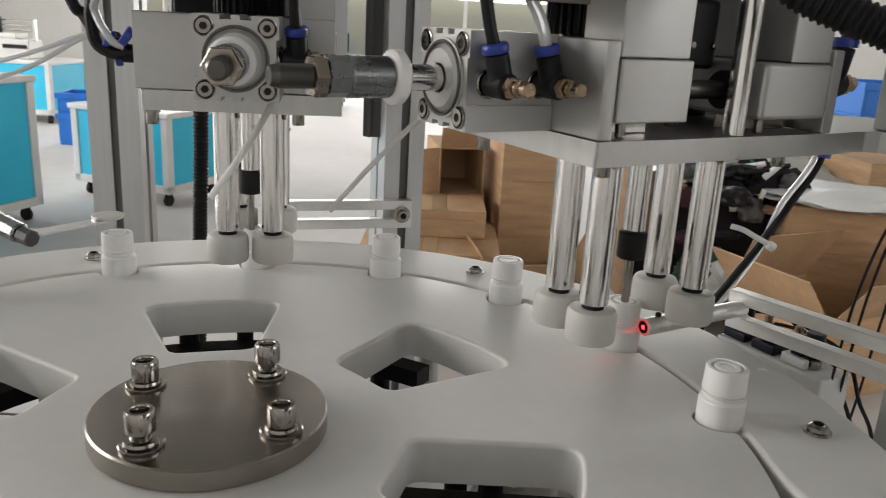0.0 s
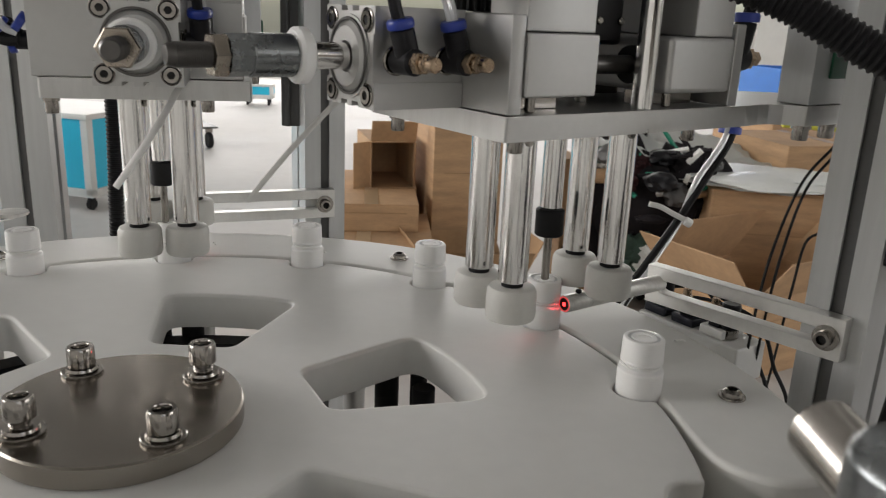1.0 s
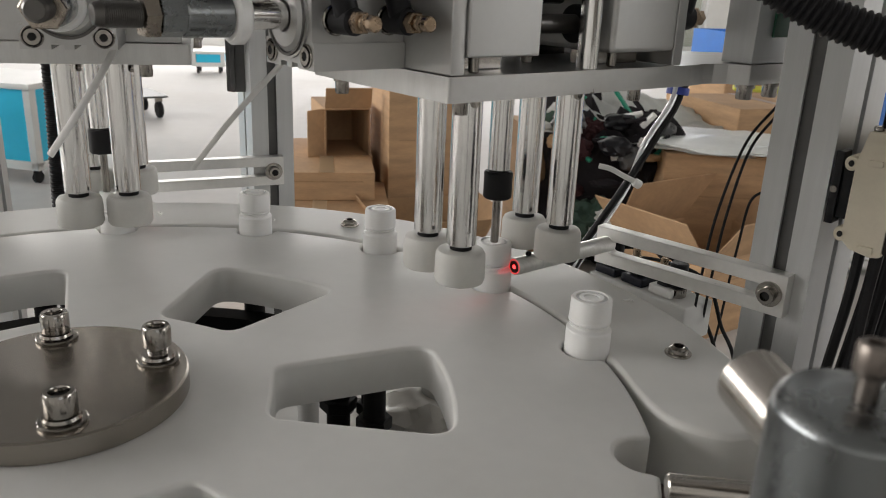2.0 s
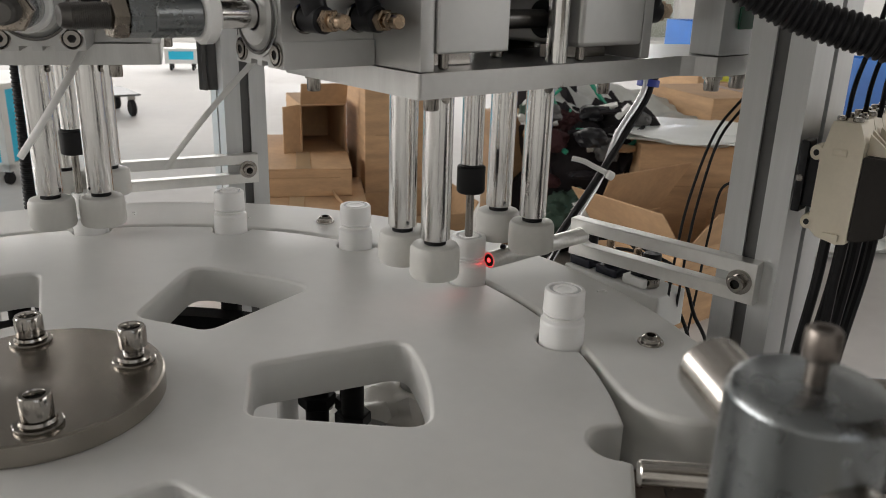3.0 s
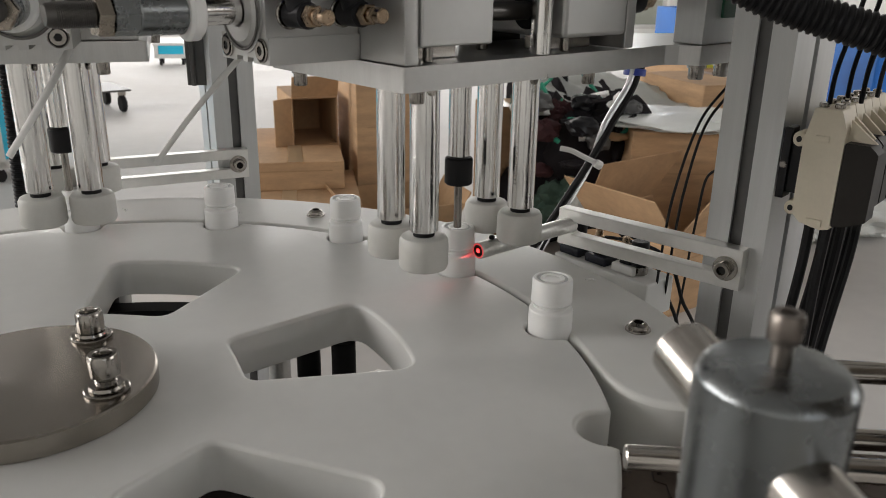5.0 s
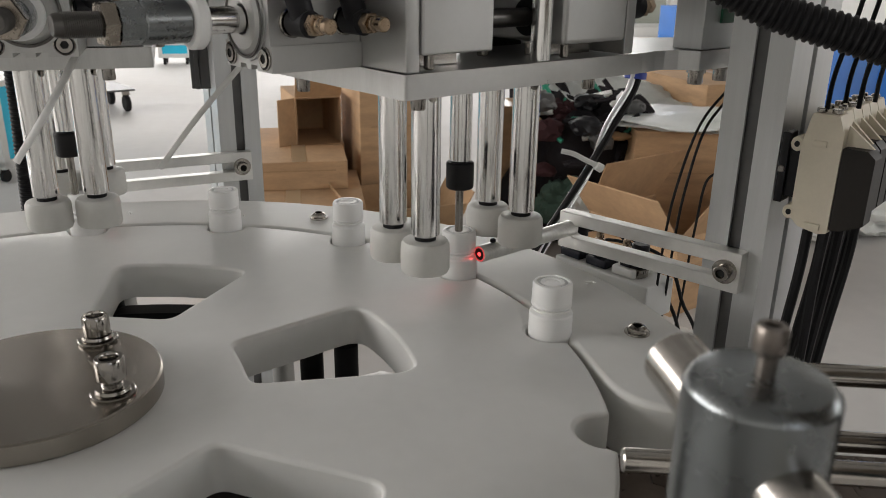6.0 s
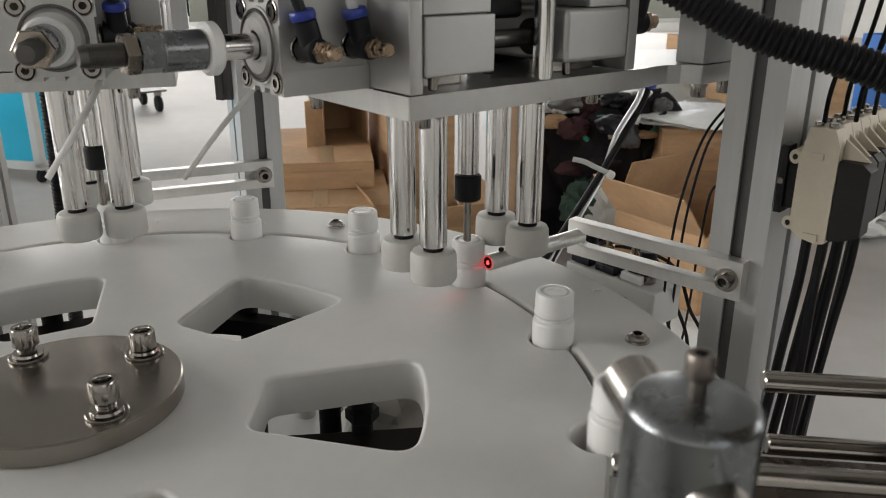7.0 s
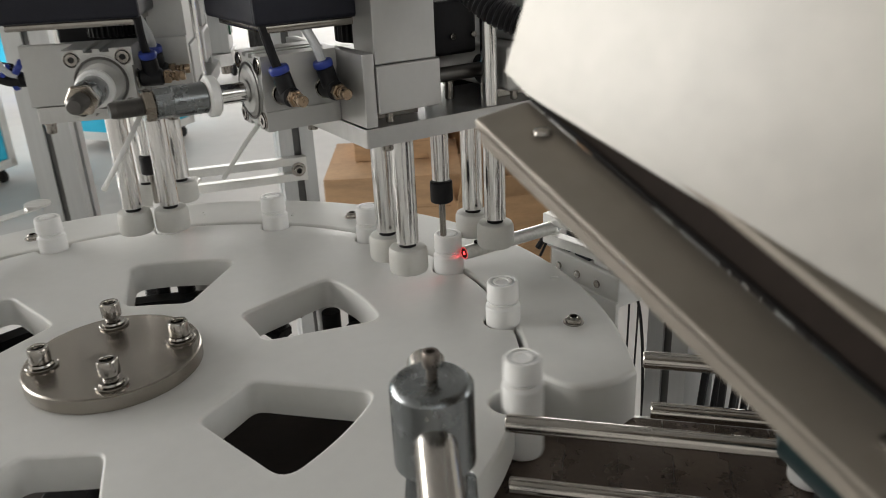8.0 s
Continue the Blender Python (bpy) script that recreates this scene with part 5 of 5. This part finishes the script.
def carton(m, w, d, h, label, flaps=(0, 0, 0, 0), shade=None, tape=True):
    """Carton with board thickness; flaps: lean of the four top flaps in degrees, 0 closed."""
    c = thing("carton", m, label, "carton", "cardboard cartons")
    mt = shade or M_CARD
    k = 0.006
    for x0, x1, y0, y1 in ((-w / 2, w / 2, -d / 2, -d / 2 + k), (-w / 2, w / 2, d / 2 - k, d / 2), (-w / 2, -w / 2 + k, -d / 2 + k, d / 2 - k), (w / 2 - k, w / 2, -d / 2 + k, d / 2 - k)):
        part("side", box(x0, x1, y0, y1, 0, h, 0.0015, 1), mt, c)
    part("base", box(-w / 2 + k, w / 2 - k, -d / 2 + k, d / 2 - k, 0.0, k, 0.001, 1), mt, c)
    if not any(flaps):
        part("lid", box(-w / 2, w / 2, -d / 2, d / 2, h + 0.0002, h + k, 0.0015, 1), mt, c)
        if tape:
            part("tape", box(-0.025, 0.025, -d / 2 - 0.0006, d / 2 + 0.0006, h + k + 0.0002, h + k + 0.001, 0), M_BOXTAPE, c)
    else:
        for i, ang in enumerate(flaps):
            if ang == 0:
                continue
            along, reach = (w, d) if i < 2 else (d, w)
            f = part("flap", box(-along / 2, along / 2, 0.0, min(reach, along) * 0.48, 0, 0.005, 0.0015, 1), mt, c)
            rz = (0, 180, -90, 90)[i]
            px, py = ((0, -d / 2), (0, d / 2), (-w / 2, 0), (w / 2, 0))[i]
            f.matrix_local = pose(px, py, h + 0.0005, 0, 0, rz) @ pose(0, 0, 0, ang, 0, 0)
    part("seam", box(-w / 2 + 0.04, w / 2 - 0.04, -d / 2 - 0.0012, -d / 2 - 0.0002, h * 0.70, h * 0.70 + 0.004, 0), M_CARD2, c)
    return c


carton(pose(0.00, 2.455, 0.0, 0, 0, 1), 0.47, 0.48, 0.362, "plain cardboard carton at the bottom of the stack")
carton(pose(0.020, 2.555, 0.3692, 0, 0, 2), 0.330, 0.27, 0.092, "flat taped cardboard carton on the stack")
carton(pose(0.00, 2.93, 0.0, 0, 0, 3), 0.36, 0.36, 0.448, "large plain cardboard carton on the floor")
carton(pose(0.029, 3.051, 0.5465, 90, 0, 12), 0.175, 0.185, 0.32, "open cardboard carton lying on its side with its flaps out", (0, 160, 148, 0), M_CARD)
carton(pose(0.344, 2.825, 0.0, 0, 0, 7.7), 0.26, 0.42, 0.78, "tall brown cardboard carton with a folded flap", (0, 0, 0, 0), M_CARD)
carton(pose(0.36, 2.36, 0.0, 0, 0, 12), 0.34, 0.26, 0.275, "small open cardboard carton on the floor", (128, 150, 112, 118), M_CARD2)
carton(pose(1.62, 2.72, 0.0, 0, 0, -8), 0.62, 0.42, 0.52, "square cardboard carton wrapped in film", (0, 0, 0, 0), M_CARD)
carton(pose(1.38, 2.32, 0.0, 0, 0, 28), 0.52, 0.40, 0.28, "open cardboard carton with raised flaps", (125, 70, 130, 120), M_CARD)
carton(pose(2.05, 3.35, 0.0, 0, 0, 10), 0.6, 0.5, 0.62, "plain cardboard carton behind the film", (0, 0, 0, 0), M_CARD)
carton(pose(2.62, 4.5, 0.0, 0, 0, 10), 0.9, 0.6, 0.683, "plain cardboard carton under a blue crate", (0, 0, 0, 0), M_CARD)
carton(pose(0.875, 3.02, 0.0, 0, 0, 4), 0.17, 0.22, 0.56, "narrow brown cardboard carton beside the scrap heap", (0, 0, 0, 0), M_CARD2)

# scrap heap between the cartons
heap = [((1.12, 2.95, 0.26), (0.26, 0.22, 0.36), M_CLOTH, "dark scrap cloth heap on the floor"), ((1.12, 3.22, 0.30), (0.18, 0.2, 0.40), M_CLOTH, "dark scrap cloth heap on the floor"), ((1.28, 2.85, 0.42), (0.16, 0.14, 0.20), M_CLOTH, "black scrap bag on the heap"), ((1.06, 2.74, 0.20), (0.10, 0.09, 0.10), M_CLOTHGREEN, "green scrap sheet on the heap"), ((1.06, 2.80, 0.56), (0.06, 0.05, 0.05), M_CLOTHRED, "maroon rag on the heap"), ((1.18, 2.70, 0.16), (0.14, 0.12, 0.12), M_FILM, "white crumpled film in the heap"), ((0.94, 2.80, 0.60), (0.07, 0.06, 0.06), M_FILM, "white crumpled film in the heap")]
for i, (c, s, mt, lb) in enumerate(heap):
    lump("scrap_mound", c, s, mt, lb, "scrap", i + 11, 0.75, "scrap pile")
for i in range(14):
    c = (rng.uniform(0.86, 1.36), rng.uniform(2.56, 2.80), rng.uniform(0.28, 0.66))
    lump("scrap_piece", c, (rng.uniform(0.025, 0.07), rng.uniform(0.03, 0.06), rng.uniform(0.015, 0.05)), (M_CLOTH, M_DARKSLOT, M_CLOTHRED, M_CARD2, M_CLOTHGREEN, M_BLACK)[i % 6], ("dark crumpled rag on the heap", "grey crumpled plastic scrap on the heap", "maroon crumpled rag on the heap", "torn brown card on the heap", "green crumpled rag on the heap", "black plastic scrap on the heap")[i % 6], "scrap", 60 + i, 0.5, "scrap pile", 3)
for i in range(30):
    x, y, z = rng.uniform(0.95, 1.3), rng.uniform(2.62, 2.8), rng.uniform(0.48, 0.66)
    dx, dy, dz = rng.uniform(-0.1, 0.1), rng.uniform(-0.05, 0.05), rng.uniform(-0.03, 0.06)
    single("scrap_strip", rod((x, y, z), (x + dx, y + dy, z + dz), rng.uniform(0.005, 0.014), 0.001, 6), (M_CLOTH, M_TIE, M_GREEN, M_BLACK)[i % 4], "small scrap strip lying on the heap", "scrap", "scrap pile")


def film_sheet():
    """Crumpled sheet that slopes over the cartons."""
    bm = bmesh.new()
    nx, ny = 60, 30
    high_l, high_r, low_l, low_r = Vector((1.182, 3.700, 0.736)), Vector((2.112, 3.200, 0.447)), Vector((1.011, 3.020, 0.620)), Vector((1.980, 2.950, 0.424))
    grid = []
    for i in range(nx + 1):
        row = []
        for j in range(ny + 1):
            u, v = i / nx, j / ny
            p = low_l.lerp(low_r, u).lerp(high_l.lerp(high_r, u), v)
            p.z += 0.05 * noise.noise(Vector((u * 6, v * 4, 0.3))) + 0.02 * noise.noise(Vector((u * 18, v * 12, 2.0)))
            row.append(bm.verts.new(p))
        grid.append(row)
    for i in range(nx):
        for j in range(ny):
            bm.faces.new((grid[i][j], grid[i + 1][j], grid[i + 1][j + 1], grid[i][j + 1]))
    bmesh.ops.solidify(bm, geom=bm.faces[:], thickness=0.004)
    single("film_sheet", bm, M_FILM, "white translucent packing film draped over the cartons", "packing film")


film_sheet()
lump("film_wad", (1.60, 2.70, 0.545), (0.34, 0.22, 0.026), M_FILM, "crumpled white film lying on a carton", "packing film", 31, 0.6)
single("green_strap", rod((1.12, 2.90, 0.78), (1.32, 2.86, 0.52), 0.010, 0.001, 6), M_GREEN, "green packing strap leaning on the film", "strap")
single("yellow_strap", rod((1.75, 3.05, 0.72), (2.15, 3.05, 0.70), 0.014, 0.002, 8), M_YELLOW, "yellow strap roll on a carton", "strap")
lump("film_wad", (2.55, 2.85, 0.05), (0.20, 0.16, 0.06), M_FILM, "crumpled white film lying on the floor", "packing film", 33, 0.7)
lump("film_wad", (2.20, 2.78, 0.06), (0.16, 0.14, 0.07), M_FILM, "crumpled white film lying on the floor", "packing film", 35, 0.7)
lump("paper_scrap", (0.62, 0.35, 0.02), (0.05, 0.04, 0.02), M_FILM, "crumpled white paper on the floor", "paper", 41, 0.6)
lump("plastic_bag", (1.05, 1.75, 0.05), (0.16, 0.12, 0.05), M_FILM, "clear crumpled plastic bag on the floor", "plastic bag", 43, 0.7)


# ---- slats of the conveyor chain ----
slat = None
for i in range(52):
    x = -0.006 + 0.0262 * i
    if slat is None:
        o = [(0.0001, -0.0400), (0.02590, -0.0400), (0.02590, -0.0120), (0.0302, -0.0100), (0.0302, 0.0100), (0.02590, 0.0120), (0.02590, 0.0400), (0.0001, 0.0400), (0.0001, 0.0123), (0.0044, 0.0103), (0.0044, -0.0103), (0.0001, -0.0123)]
        slat = part("slat", prism(o, 0.9152, BELT - 0.0002, 0), M_BELT, conv)
        slat.location = (x, 0, 0)
    else:
        s = new("slat", slat.data)
        s.parent, s.location = conv, (x, 0, 0)


# ---- movement ----
MOVES = (0.06, 1.11, 3.323, 4.398, 6.61, 7.645)
LAST = 0.32


def progress(t, start):
    k = min(max((t - start) / LAST, 0), 1)
    return k * k * (3 - 2 * k)


def turned(t):
    return -STEP * sum(progress(t, s) for s in MOVES)


def key_times():
    ts = {0.0, 8.0}
    for s in MOVES:
        for j in range(9):
            ts.add(round(min(8.0, s + LAST * j / 8), 4))
    return sorted(ts)


SPEED, WAIT = 0.13, -0.005


def motions():
    times = key_times()
    walk(turntable, [(t, pose(0, 0, 0, 0, 0, turned(t))) for t in times])
    for i, b in enumerate(bottles):
        # i = 0 has just left the disc; the others stand in the notches upstream
        begin = STATION - STEP + STEP * i
        leave = None if i > len(MOVES) else (0.0 if i == 0 else MOVES[i - 1] + LAST + WAIT)
        rows = []
        end_angle = STATION - STEP
        for t in times:
            if i == 0 or (leave is not None and t > leave):
                break
            x, y = polar(0.2188, begin + turned(t))
            rows.append((t, pose(x, y, BELT, 0, 0, begin + turned(t))))
        if leave is not None and leave < 8.0:
            x, y = polar(0.2188, end_angle)
            ux, uy = math.cos(radians(-13.4)), math.sin(radians(-13.4))
            head = 0.16 if i == 0 else 0.0
            t = max(leave, rows[-1][0] + 0.04) if rows else leave
            while True:
                s = head + SPEED * max(0.0, min(t, 8.0) - leave)
                row = (min(t, 8.0), pose(x + ux * s, y + uy * s, BELT, 0, 0, end_angle))
                if rows and row[0] - rows[-1][0] < 0.02:
                    rows.pop()
                rows.append(row)
                if t >= 8.0:
                    break
                t += 0.25
        walk(b, rows)


motions()
